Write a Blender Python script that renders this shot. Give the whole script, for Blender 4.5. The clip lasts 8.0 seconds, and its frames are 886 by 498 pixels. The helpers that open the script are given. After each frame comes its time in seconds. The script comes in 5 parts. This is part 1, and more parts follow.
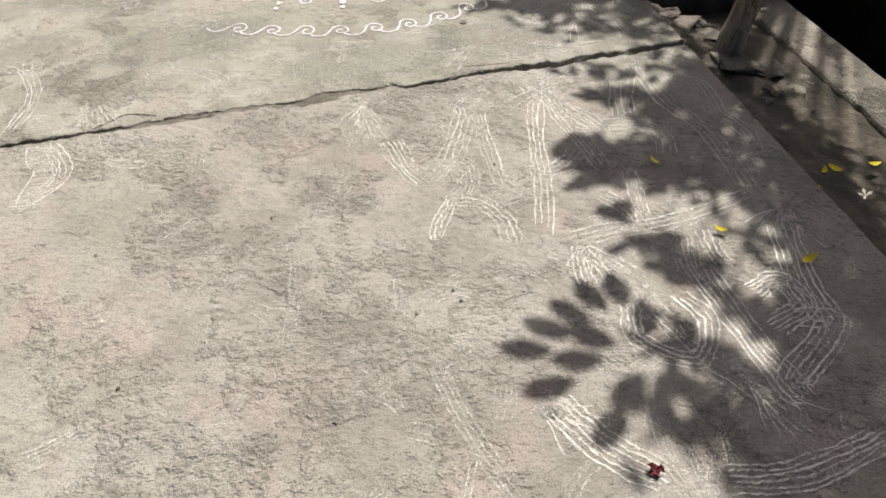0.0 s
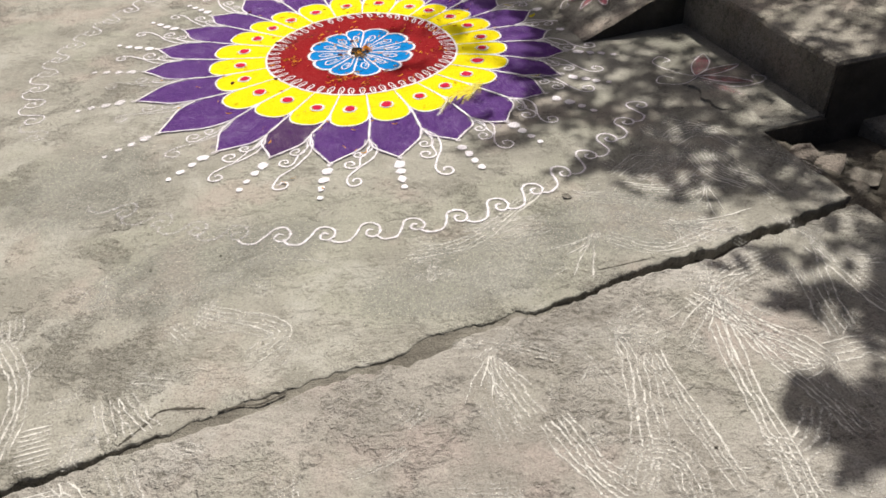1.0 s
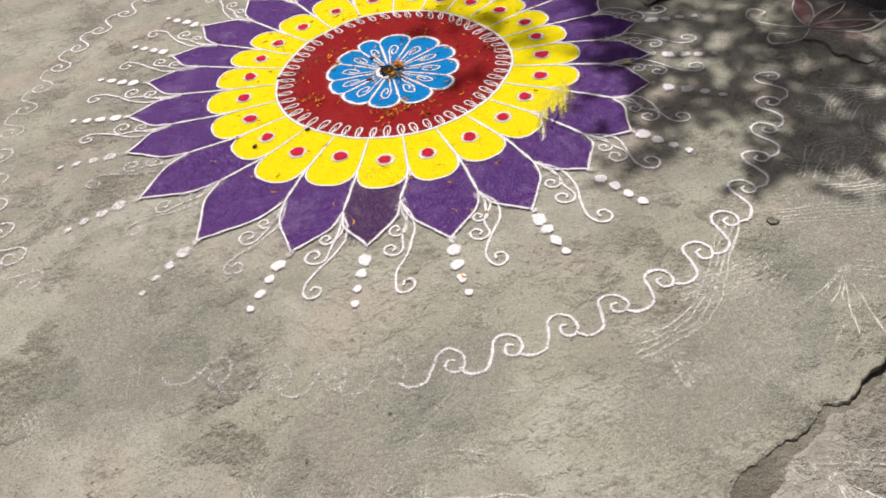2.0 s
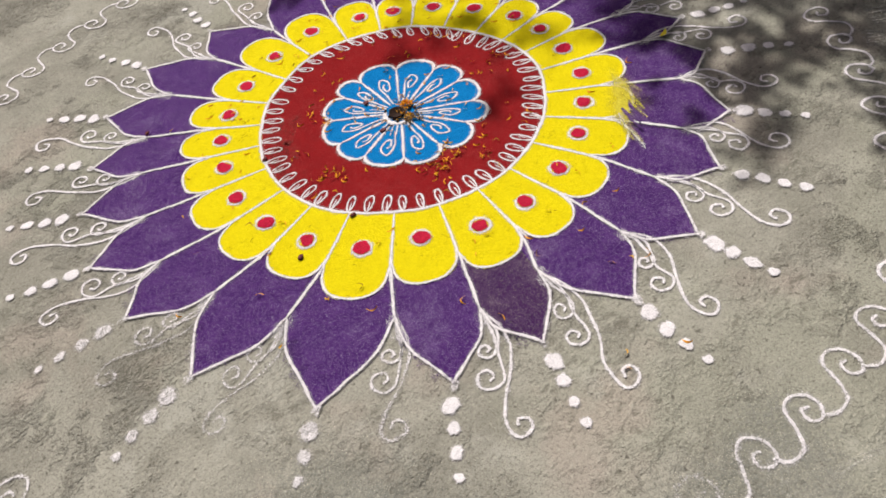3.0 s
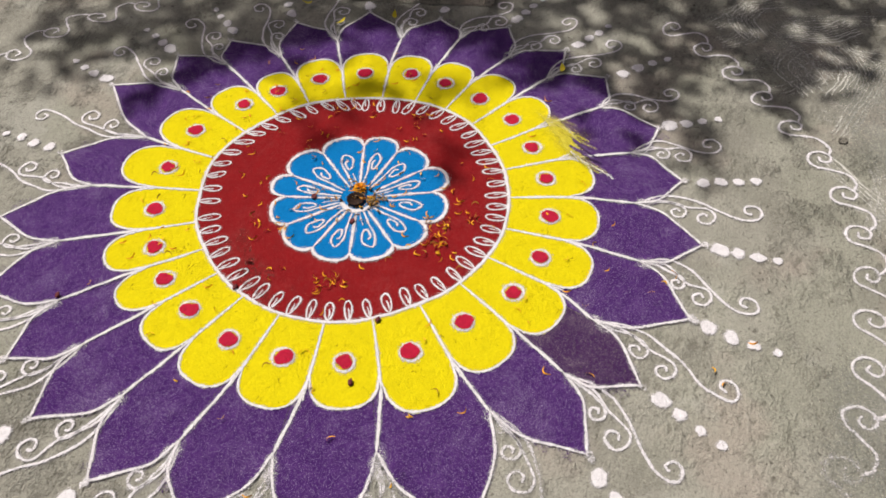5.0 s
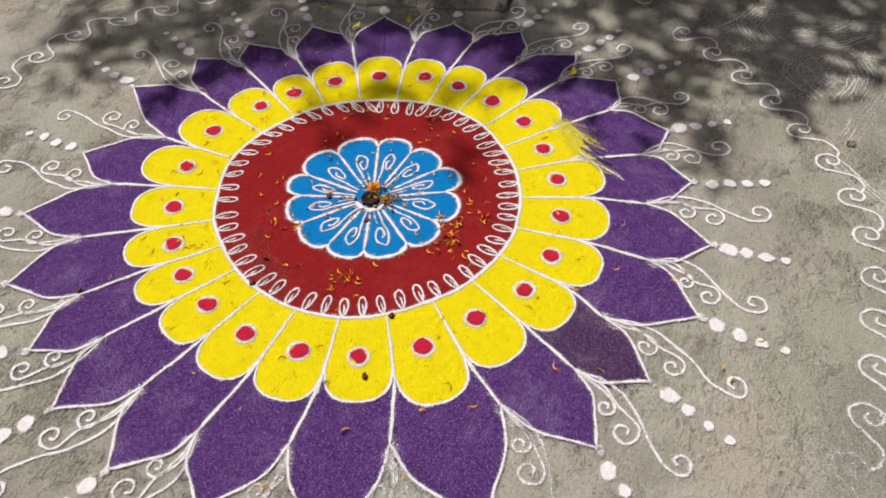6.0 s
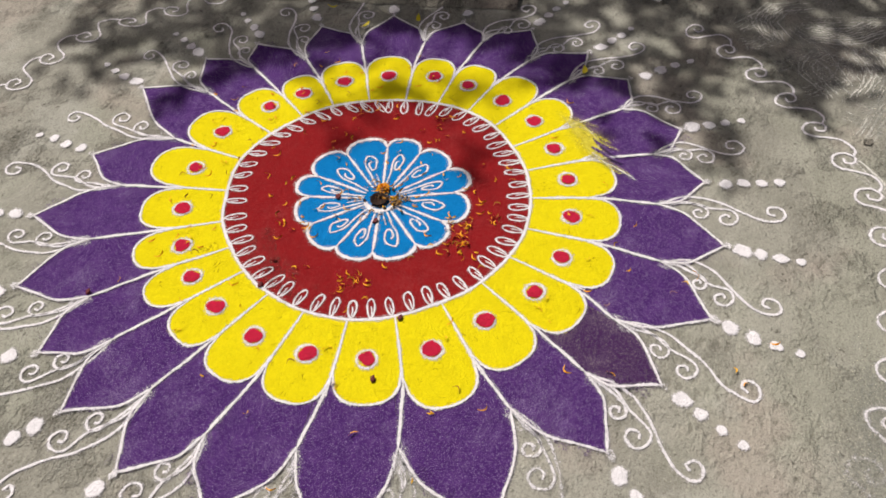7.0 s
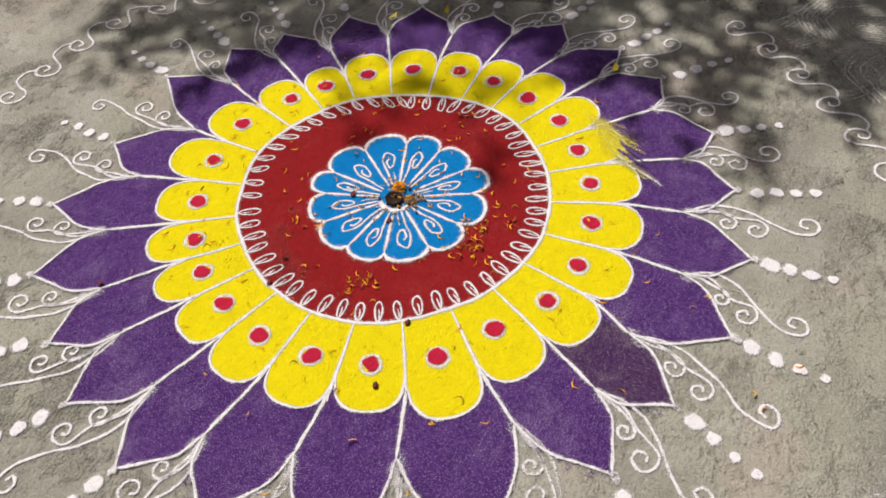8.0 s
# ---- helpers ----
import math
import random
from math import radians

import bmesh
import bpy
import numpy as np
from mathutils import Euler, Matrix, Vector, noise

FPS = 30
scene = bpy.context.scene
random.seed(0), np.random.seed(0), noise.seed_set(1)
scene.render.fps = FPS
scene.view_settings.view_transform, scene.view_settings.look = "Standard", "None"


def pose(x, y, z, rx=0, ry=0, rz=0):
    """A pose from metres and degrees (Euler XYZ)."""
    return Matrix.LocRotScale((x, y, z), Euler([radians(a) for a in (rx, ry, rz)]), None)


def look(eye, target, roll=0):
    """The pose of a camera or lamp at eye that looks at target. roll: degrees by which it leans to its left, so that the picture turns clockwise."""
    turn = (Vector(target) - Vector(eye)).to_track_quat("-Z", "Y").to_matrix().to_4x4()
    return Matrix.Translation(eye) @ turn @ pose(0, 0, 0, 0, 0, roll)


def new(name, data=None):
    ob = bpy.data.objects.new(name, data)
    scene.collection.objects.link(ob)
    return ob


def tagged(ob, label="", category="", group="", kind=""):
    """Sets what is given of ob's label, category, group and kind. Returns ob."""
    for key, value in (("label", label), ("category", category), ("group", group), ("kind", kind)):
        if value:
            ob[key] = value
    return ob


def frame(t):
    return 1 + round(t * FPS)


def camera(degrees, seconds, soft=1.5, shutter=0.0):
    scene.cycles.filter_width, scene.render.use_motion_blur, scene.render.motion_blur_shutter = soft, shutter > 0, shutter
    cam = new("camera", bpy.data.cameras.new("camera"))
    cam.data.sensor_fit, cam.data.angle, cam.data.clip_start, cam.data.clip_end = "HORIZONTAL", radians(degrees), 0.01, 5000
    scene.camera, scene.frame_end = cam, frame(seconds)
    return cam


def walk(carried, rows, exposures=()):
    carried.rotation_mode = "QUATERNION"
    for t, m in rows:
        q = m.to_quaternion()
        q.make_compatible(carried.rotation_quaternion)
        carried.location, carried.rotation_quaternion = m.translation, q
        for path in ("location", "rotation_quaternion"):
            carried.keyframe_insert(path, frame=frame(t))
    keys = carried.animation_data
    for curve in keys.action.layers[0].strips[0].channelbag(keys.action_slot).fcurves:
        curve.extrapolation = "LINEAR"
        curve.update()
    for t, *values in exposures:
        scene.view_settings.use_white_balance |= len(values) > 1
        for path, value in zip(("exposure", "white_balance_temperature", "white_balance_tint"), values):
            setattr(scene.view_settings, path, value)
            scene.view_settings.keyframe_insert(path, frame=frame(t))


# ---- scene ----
cam = camera(60.4, 8.0, soft=1.65)
PATH = [
    (0, (-0.064, 0.219, 1.371), (-0.063, 1.713, 0.042), -0.7),
    (0.5, (-0.328, 0.685, 1.397), (-0.267, 2.248, 0.15), -0.8),
    (1, (-0.559, 1.199, 1.394), (-0.411, 2.761, 0.154), -3.6),
    (1.5, (-0.806, 1.651, 1.415), (-0.615, 3.209, 0.175), -7.8),
    (1.7, (-0.935, 1.808, 1.395), (-0.672, 3.314, 0.106), -9.0),
    (2.8, (-1.539, 2.772, 1.397), (-0.86, 3.907, -0.103), -13.0),
    (3, (-1.585, 2.952, 1.415), (-0.82, 4.018, -0.094), -13.7),
    (3.5, (-1.617, 3.31, 1.446), (-0.706, 4.194, -0.099), -15.5),
    (4, (-1.668, 3.535, 1.489), (-0.637, 4.162, -0.106), -11.3),
    (4.5, (-1.784, 3.657, 1.526), (-0.647, 4.063, -0.068), -4.3),
    (5, (-1.846, 3.731, 1.553), (-0.665, 4.137, -0.008), -2.2),
    (6.5, (-1.893, 3.724, 1.567), (-0.709, 4.164, 0.016), -3.0),
    (7, (-1.869, 3.722, 1.558), (-0.694, 4.188, 0.007), -4.0),
    (7.5, (-1.834, 3.706, 1.555), (-0.673, 4.253, 0.02), -6.1),
    (8, (-1.769, 3.665, 1.544), (-0.671, 4.236, -0.027), -6.7),
]
EXPOSURES = [(0, 0.77, 6500, 9), (0.5, 0.68, 6500, 9), (1.0, 0.57, 6500, 9), (1.5, 0.47, 6500, 9), (3.0, 0.19, 6500, 9), (4.5, 0.16, 6500, 9), (8.0, 0.16, 6500, 9)]
walk(cam, [(t, look(eye, target, roll)) for t, eye, target, roll in PATH], EXPOSURES)

# ---- light: high sun from the far right, open sky ----
SUN_ELEV, SUN_AZ = radians(58), radians(72)          # azimuth counted from +x towards +y
SUN_DIR = Vector((math.cos(SUN_ELEV) * math.cos(SUN_AZ), math.cos(SUN_ELEV) * math.sin(SUN_AZ), math.sin(SUN_ELEV)))
world = bpy.data.worlds.new("sky")
scene.world = world
world.use_nodes = True
wn = world.node_tree
sky = wn.nodes.new("ShaderNodeTexSky")
sky.sky_type = "NISHITA"
sky.sun_disc = False
sky.sun_elevation = SUN_ELEV
sky.dust_density, sky.ozone_density, sky.air_density = 7.0, 0.2, 0.5
sky.sun_rotation = radians(90) - SUN_AZ
wn.nodes["Background"].inputs["Strength"].default_value = 0.043
wn.links.new(sky.outputs["Color"], wn.nodes["Background"].inputs["Color"])
sun = new("sun", bpy.data.lights.new("sun", "SUN"))
sun.data.energy, sun.data.angle, sun.data.color = 4.75, radians(0.55), (1.0, 0.955, 0.875)
sun.matrix_world = look(SUN_DIR * 20, (0, 0, 0))


# ---- materials ----
class Mat:
    """A node material under construction."""

    def __init__(self, name, rough=0.9):
        self.m = bpy.data.materials.new(name)
        self.m.use_nodes = True
        self.t = self.m.node_tree
        self.b = self.t.nodes["Principled BSDF"]
        self.b.inputs["Roughness"].default_value = rough
        self.b.inputs["Specular IOR Level"].default_value = 0.25
        self.geo = self.t.nodes.new("ShaderNodeNewGeometry")

    def link(self, a, b):
        self.t.links.new(a, b)

    def noise(self, scale, detail=4.0, rough=0.6, stretch=None, distort=0.0, shift=0.0):
        n = self.t.nodes.new("ShaderNodeTexNoise")
        n.inputs["Scale"].default_value, n.inputs["Detail"].default_value = scale, detail
        n.inputs["Roughness"].default_value, n.inputs["Distortion"].default_value = rough, distort
        mp = self.t.nodes.new("ShaderNodeMapping")
        mp.inputs["Location"].default_value = (shift, shift * 1.7, shift * 0.4)
        if stretch:
            mp.inputs["Scale"].default_value = stretch[:3]
            mp.inputs["Rotation"].default_value = (0, 0, radians(stretch[3]))
        self.link(self.geo.outputs["Position"], mp.inputs["Vector"])
        self.link(mp.outputs["Vector"], n.inputs["Vector"])
        return n.outputs["Fac"]

    def ramp(self, fac, lo, hi, a=0.0, b=1.0):
        r = self.t.nodes.new("ShaderNodeMapRange")
        r.interpolation_type = "SMOOTHSTEP"
        for key, v in (("From Min", lo), ("From Max", hi), ("To Min", a), ("To Max", b)):
            r.inputs[key].default_value = v
        self.link(fac, r.inputs["Value"])
        return r.outputs["Result"]

    def math(self, op, a, b):
        n = self.t.nodes.new("ShaderNodeMath")
        n.operation = op
        for i, v in enumerate((a, b)):
            if isinstance(v, (int, float)):
                n.inputs[i].default_value = v
            else:
                self.link(v, n.inputs[i])
        return n.outputs[0]

    def mix(self, fac, a, b, mode="MIX"):
        n = self.t.nodes.new("ShaderNodeMix")
        n.data_type, n.blend_type = "RGBA", mode
        for sock, v in ((n.inputs[0], fac), (n.inputs[6], a), (n.inputs[7], b)):
            if isinstance(v, (int, float)):
                sock.default_value = v
            elif isinstance(v, tuple):
                sock.default_value = (*v, 1)
            else:
                self.link(v, sock)
        return n.outputs[2]

    def color(self, c):
        self.link(c, self.b.inputs["Base Color"])

    def bump(self, height, strength=0.5, dist=0.01):
        n = self.t.nodes.new("ShaderNodeBump")
        n.inputs["Strength"].default_value, n.inputs["Distance"].default_value = strength, dist
        self.link(height, n.inputs["Height"])
        self.link(n.outputs["Normal"], self.b.inputs["Normal"])

    def cover(self, grain=420.0, wear=0.9, sharp=0.12, gain=1.0):
        """Loose powder: the surface thins out, grain by grain, where the mesh's cover value falls."""
        at = self.t.nodes.new("ShaderNodeAttribute")
        at.attribute_name = "cover"
        g1, g2, g3 = self.noise(grain * 1.6, 1, 0.5), self.noise(grain * 0.5, 2, 0.7, shift=1), self.noise(60, 4, 0.7, shift=3)
        n = self.math("ADD", self.math("MULTIPLY", g1, 0.45), self.math("ADD", self.math("MULTIPLY", g2, 0.30), self.math("MULTIPLY", g3, 0.25)))
        v = self.math("ADD", self.math("MULTIPLY", at.outputs["Fac"], gain), self.math("MULTIPLY", self.math("SUBTRACT", n, 0.5), wear * 3.6))
        a = self.ramp(v, 0.5 - sharp, 0.5 + sharp)
        tr = self.t.nodes.new("ShaderNodeBsdfTransparent")
        mx = self.t.nodes.new("ShaderNodeMixShader")
        self.link(a, mx.inputs[0])
        self.link(tr.outputs[0], mx.inputs[1])
        self.link(self.b.outputs[0], mx.inputs[2])
        self.link(mx.outputs[0], self.t.nodes["Material Output"].inputs["Surface"])
        return self.m


def concrete(name, base=(0.33, 0.30, 0.255), dark=(0.20, 0.185, 0.16), shift=0.0, relief=1.0, scaly=0.5, gritty=1.0, smooth=0.0, spalled=1.0):
    """Old cast concrete: troweled skin with soft blotches, spalled scaly patches, pits, sand grains."""
    m = Mat(name, 0.92)
    blot = m.noise(4.2, 6, 0.62, shift=shift + 2)
    broad = m.noise(1.7, 3, 0.55, shift=shift + 61)
    where = m.ramp(m.noise(4.2, 7, 0.72, shift=shift + 40), 0.49, 0.57)
    spall = m.math("MULTIPLY", where, m.ramp(broad, 0.44, 0.56, 0.0, spalled))
    scale = m.noise(36, 4, 0.55, stretch=(1.0, 1.35, 1.0, 20), distort=0.35, shift=shift + 5)
    lump = m.noise(15, 4, 0.6, shift=shift + 33)
    chip = m.noise(62, 5, 0.7, stretch=(1.0, 1.5, 1.0, 35), distort=0.5, shift=shift + 71)
    sand = m.noise(150, 3, 0.7, shift=shift)
    grit = m.noise(270, 2, 0.7, shift=shift + 7)
    grain = m.noise(460, 1, 0.6)
    c = m.mix(m.ramp(blot, 0.36, 0.64), dark, base)
    c = m.mix(m.ramp(m.noise(2.1, 4, 0.6, shift=shift + 9), 0.50, 0.64, 0.0, 0.4), c, (base[0] * 0.9, base[1] * 0.95, base[2] * 0.86))
    c = m.mix(m.ramp(m.noise(2.6, 4, 0.6, shift=shift + 14), 0.52, 0.66, 0.0, 0.65), c, (base[0] * 1.05, base[1] * 0.93, base[2] * 0.94))
    c = m.mix(m.ramp(m.noise(3.6, 5, 0.65, shift=shift + 21), 0.54, 0.66, 0.0, 0.6), c, (base[0] * 1.18, base[1] * 1.2, base[2] * 1.24))
    skin = 1.0 - 0.75 * smooth
    rough = m.math("ADD", m.math("MULTIPLY", where, 0.62), 0.38 * skin)
    # shading of the scaly relief painted in: hollows darkened, crests lightened
    c = m.mix(m.math("MULTIPLY", rough, m.ramp(scale, 0.34, 0.47, 0.8 * scaly + 0.2, 0.0)), c, (dark[0] * 0.48, dark[1] * 0.46, dark[2] * 0.43))
    c = m.mix(m.math("MULTIPLY", rough, m.ramp(scale, 0.56, 0.70, 0.0, 0.45)), c, (base[0] * 1.3, base[1] * 1.3, base[2] * 1.3))
    c = m.mix(m.math("MULTIPLY", spall, m.ramp(chip, 0.36, 0.48, 0.75, 0.0)), c, (dark[0] * 0.5, dark[1] * 0.48, dark[2] * 0.45))
    c = m.mix(m.math("MULTIPLY", spall, m.ramp(lump, 0.54, 0.66, 0.0, 0.35)), c, (dark[0] * 0.72, dark[1] * 0.68, dark[2] * 0.66))
    fine = m.ramp(broad, 0.36, 0.54, 1.0 - 0.6 * smooth, 1.0)
    c = m.mix(m.math("MULTIPLY", fine, m.ramp(sand, 0.38, 0.47, 0.75 * gritty, 0.0)), c, (dark[0] * 0.52, dark[1] * 0.5, dark[2] * 0.47))
    c = m.mix(m.ramp(m.noise(105, 3, 0.65, shift=shift + 55), 0.56, 0.66, 0.0, 0.45 * gritty), c, (base[0] * 1.32, base[1] * 1.32, base[2] * 1.28))
    c = m.mix(m.math("MULTIPLY", fine, m.ramp(grit, 0.33, 0.45, 0.75, 0.0)), c, (dark[0] * 0.42, dark[1] * 0.4, dark[2] * 0.38))
    c = m.mix(m.ramp(grain, 0.56, 0.68, 0.0, 0.36), c, (0.46, 0.43, 0.39))
    c = m.mix(m.ramp(m.noise(62, 3, 0.6, shift=shift + 30), 0.645, 0.70, 0.0, 0.75), c, (0.075, 0.066, 0.056))
    m.color(c)
    h = m.math("ADD", m.math("MULTIPLY", m.math("MULTIPLY", scale, rough), 1.0), m.math("ADD", m.math("MULTIPLY", sand, 0.2), m.math("MULTIPLY", grit, 0.09)))
    h = m.math("ADD", h, m.math("ADD", m.math("MULTIPLY", m.math("MULTIPLY", chip, spall), 1.5), m.math("MULTIPLY", spall, -0.5)))
    m.bump(m.math("ADD", h, m.math("ADD", m.math("MULTIPLY", blot, 1.5), m.math("MULTIPLY", lump, 0.5))), 1.1 * relief, 0.012)
    return m.m


def earth(name, a=(0.055, 0.05, 0.04), b=(0.155, 0.13, 0.105), relief=1.0):
    m = Mat(name, 0.97)
    n1, n2, n3 = m.noise(5, 6, 0.7), m.noise(40, 5, 0.7), m.noise(230, 2, 0.8)
    c = m.mix(m.ramp(n1, 0.35, 0.68), a, b)
    c = m.mix(m.ramp(n2, 0.4, 0.65, 0.0, 0.6), c, a)
    c = m.mix(m.ramp(n3, 0.58, 0.72, 0.0, 0.5), c, (0.28, 0.25, 0.21))
    m.color(c)
    m.bump(m.math("ADD", n1, m.math("ADD", m.math("MULTIPLY", n2, 0.5), m.math("MULTIPLY", n3, 0.2))), 0.8 * relief, 0.03)
    return m.m


def powder(name, base, other, grain=420.0, wear=0.9, sharp=0.12, mottle=0.6, speck=None, relief=1.0, gain=1.0, crease=None, dusty=1.0):
    m = Mat(name, 1.0)
    m.b.inputs["Specular IOR Level"].default_value = 0.05
    g, p, q = m.noise(330, 3, 0.85), m.noise(22, 6, 0.75, distort=0.6, shift=4), m.noise(95, 4, 0.75, distort=1.0, shift=8)
    c = m.mix(m.ramp(p, 0.38, 0.66, 0.0, mottle), base, other)
    c = m.mix(m.ramp(q, 0.44, 0.62, 0.0, 0.5), c, other)
    c = m.mix(m.ramp(g, 0.40, 0.54, 0.30, 0.0), c, (base[0] * 0.6, base[1] * 0.6, base[2] * 0.62))
    if speck:
        c = m.mix(m.ramp(m.noise(520, 1, 0.5, shift=6), 0.60, 0.69, 0.0, 0.8), c, speck)
        c = m.mix(m.math("MULTIPLY", m.ramp(m.noise(9, 4, 0.7, shift=12), 0.50, 0.70), m.ramp(g, 0.48, 0.62, 0.0, 0.7 * dusty)), c, speck)
    if crease:
        # short curled cracks in the caked powder, their shadow painted as dark lines
        f = m.noise(34, 2, 0.5, distort=1.4, shift=17)
        line = m.math("MULTIPLY", m.ramp(f, 0.485, 0.497), m.ramp(f, 0.503, 0.515, 1.0, 0.0))
        c = m.mix(m.math("MULTIPLY", line, m.ramp(m.noise(26, 2, 0.6, shift=23), 0.56, 0.64, 0.0, 0.85)), c, crease)
    m.color(c)
    m.bump(m.math("ADD", m.math("MULTIPLY", g, 0.5), m.math("ADD", m.math("MULTIPLY", p, 1.0), m.math("MULTIPLY", q, 0.9))), 0.85 * relief, 0.010)
    return m.cover(grain, wear, sharp, gain)


def plain(name, base, other, scale=60.0, rough=0.7, relief=0.4):
    m = Mat(name, rough)
    n = m.noise(scale, 4, 0.65)
    m.color(m.mix(m.ramp(n, 0.35, 0.68), base, other))
    m.bump(n, relief, 0.004)
    return m.m


def bark(name):
    m = Mat(name, 0.9)
    n1, n2, n3 = m.noise(30, 5, 0.7, stretch=(1, 1, 0.12, 0)), m.noise(90, 4, 0.7, stretch=(1, 1, 0.2, 0), shift=3), m.noise(5, 3, 0.6)
    c = m.mix(m.ramp(n1, 0.38, 0.62), (0.16, 0.125, 0.09), (0.46, 0.385, 0.295))
    c = m.mix(m.ramp(n3, 0.45, 0.6, 0.0, 0.5), c, (0.34, 0.31, 0.25))
    c = m.mix(m.ramp(n2, 0.36, 0.46, 0.7, 0.0), c, (0.05, 0.04, 0.03))
    m.color(c)
    m.bump(m.math("ADD", n1, m.math("MULTIPLY", n2, 0.5)), 0.8, 0.012)
    return m.m


M_SLAB_NEAR = concrete("concrete_worn_pinkish", (0.275, 0.257, 0.231), (0.195, 0.180, 0.160), 0.0, 1.05, 0.65, 0.55, 0.0, 0.3)
M_SLAB_FAR = concrete("concrete_worn_grey", (0.269, 0.257, 0.223), (0.187, 0.177, 0.152), 7.0, 0.75, 0.7, 0.9, 0.7)
M_WASH = powder("cement_wash", (0.265, 0.262, 0.236), (0.245, 0.242, 0.214), grain=160, wear=0.6, sharp=0.5, relief=0.3)
M_PLINTH = concrete("concrete_plinth", (0.275, 0.252, 0.214), (0.155, 0.14, 0.12), 13.0)
M_KERB = concrete("concrete_drain_kerb", (0.275, 0.252, 0.212), (0.17, 0.154, 0.131), 23.0)
# darker tone for the front faces of plinth, ramp and paving edge
M_DARK_FACE = earth("dark_face_concrete", (0.050, 0.046, 0.039), (0.125, 0.114, 0.097))
# moss colour with the drain's deep shade put into its darkness
M_MOSS_SHADE = earth("mossy_shaded_drain_concrete", (0.035, 0.034, 0.028), (0.10, 0.095, 0.075))
M_EARTH = earth("trodden_earth")
M_FILL = earth("crack_mortar", (0.10, 0.09, 0.075), (0.21, 0.195, 0.165))
M_RUBBLE = concrete("concrete_rubble", (0.15, 0.135, 0.115), (0.07, 0.062, 0.052), 31.0)
M_PURPLE = powder("purple_powder", (0.066, 0.018, 0.138), (0.104, 0.037, 0.190), speck=(0.42, 0.32, 0.52), relief=1.1, mottle=0.9, dusty=0.8)
M_PLUM = powder("plum_powder", (0.055, 0.018, 0.085), (0.075, 0.035, 0.095), wear=1.25, speck=(0.30, 0.25, 0.27), relief=0.9)
M_YELLOW = powder("yellow_powder", (0.74, 0.61, 0.007), (0.67, 0.54, 0.006), mottle=0.5, relief=0.85, crease=(0.26, 0.17, 0.004))
M_RED = powder("red_powder", (0.215, 0.009, 0.011), (0.16, 0.008, 0.010), speck=(0.27, 0.05, 0.05), relief=0.6)
M_BLUE = powder("blue_powder", (0.004, 0.155, 0.44), (0.006, 0.185, 0.49), relief=0.8)
M_YELLOW_DUST = powder("rubbed_yellow_dust", (0.82, 0.72, 0.10), (0.75, 0.62, 0.06), grain=200, wear=0.35, sharp=0.5)
M_PURPLE_DUST = powder("rubbed_purple_dust", (0.058, 0.019, 0.125), (0.085, 0.033, 0.165), grain=200, wear=0.55, sharp=0.48)
M_RED_DUST = powder("rubbed_red_dust", (0.34, 0.13, 0.11), (0.28, 0.09, 0.08), grain=260, wear=0.9, sharp=0.45)
M_PINK = powder("pink_powder", (0.56, 0.018, 0.055), (0.42, 0.02, 0.05))
# lilac tint in the white stands in for colour reflected from nearby powder
M_WHITE = powder("white_powder", (0.75, 0.71, 0.745), (0.64, 0.60, 0.635), grain=420.0, wear=1.2, sharp=0.34, relief=0.7)
M_CHALK = powder("faint_white_chalk", (0.60, 0.575, 0.535), (0.52, 0.50, 0.46), grain=330.0, wear=1.0, sharp=0.42, relief=0.4, gain=0.78)
M_SEAM = powder("crack_dirt", (0.05, 0.045, 0.038), (0.085, 0.076, 0.064), grain=200.0, wear=1.0, sharp=0.3, relief=0.3)
M_ROSE = powder("faded_rose_powder", (0.50, 0.17, 0.21), (0.42, 0.14, 0.18), wear=1.2, sharp=0.4)
M_BARK = bark("bare_wood_bark")
M_LEAF = plain("green_leaf", (0.045, 0.09, 0.02), (0.07, 0.12, 0.03))
M_LEAF_YELLOW = plain("yellow_leaf", (0.62, 0.47, 0.01), (0.55, 0.50, 0.04), 90)
M_ORANGE = plain("marigold_orange", (0.70, 0.25, 0.01), (0.80, 0.40, 0.015), 200)
M_AMBER = plain("marigold_amber", (0.78, 0.42, 0.02), (0.62, 0.30, 0.012), 200)
M_WITHERED = plain("marigold_withered", (0.30, 0.13, 0.015), (0.42, 0.22, 0.03), 200)
M_DARKRED = plain("dark_red_petal", (0.12, 0.012, 0.015), (0.05, 0.01, 0.012), 150)
M_CLAY = plain("sooty_clay", (0.035, 0.014, 0.009), (0.008, 0.005, 0.004), 150, 0.9)
M_ASH = plain("pale_ash_grain", (0.5, 0.42, 0.32), (0.3, 0.22, 0.14), 300)
M_CRUMB = plain("brown_crumb", (0.16, 0.075, 0.03), (0.42, 0.30, 0.16), 260)
M_BLOSSOM = plain("white_blossom", (0.7, 0.69, 0.62), (0.55, 0.53, 0.45), 200)


# ---- mesh helpers ----
class Shape:
    """Vertices, faces and a cover value for each vertex."""

    def __init__(self):
        self.v, self.f, self.c = [], [], []

    def add(self, verts, faces, cover=1.0):
        k = len(self.v)
        self.v += [tuple(p) for p in verts]
        self.c += list(cover) if isinstance(cover, (list, tuple)) else [cover] * len(verts)
        self.f += [tuple(i + k for i in f) for f in faces]
        return self

    def mesh(self, name, material, smooth=False):
        me = bpy.data.meshes.new(name)
        me.from_pydata(self.v, [], self.f)
        me.materials.append(material)
        at = me.attributes.new("cover", "FLOAT", "POINT")
        at.data.foreach_set("value", self.c)
        if smooth:
            me.polygons.foreach_set("use_smooth", [True] * len(me.polygons))
        me.update()
        return me


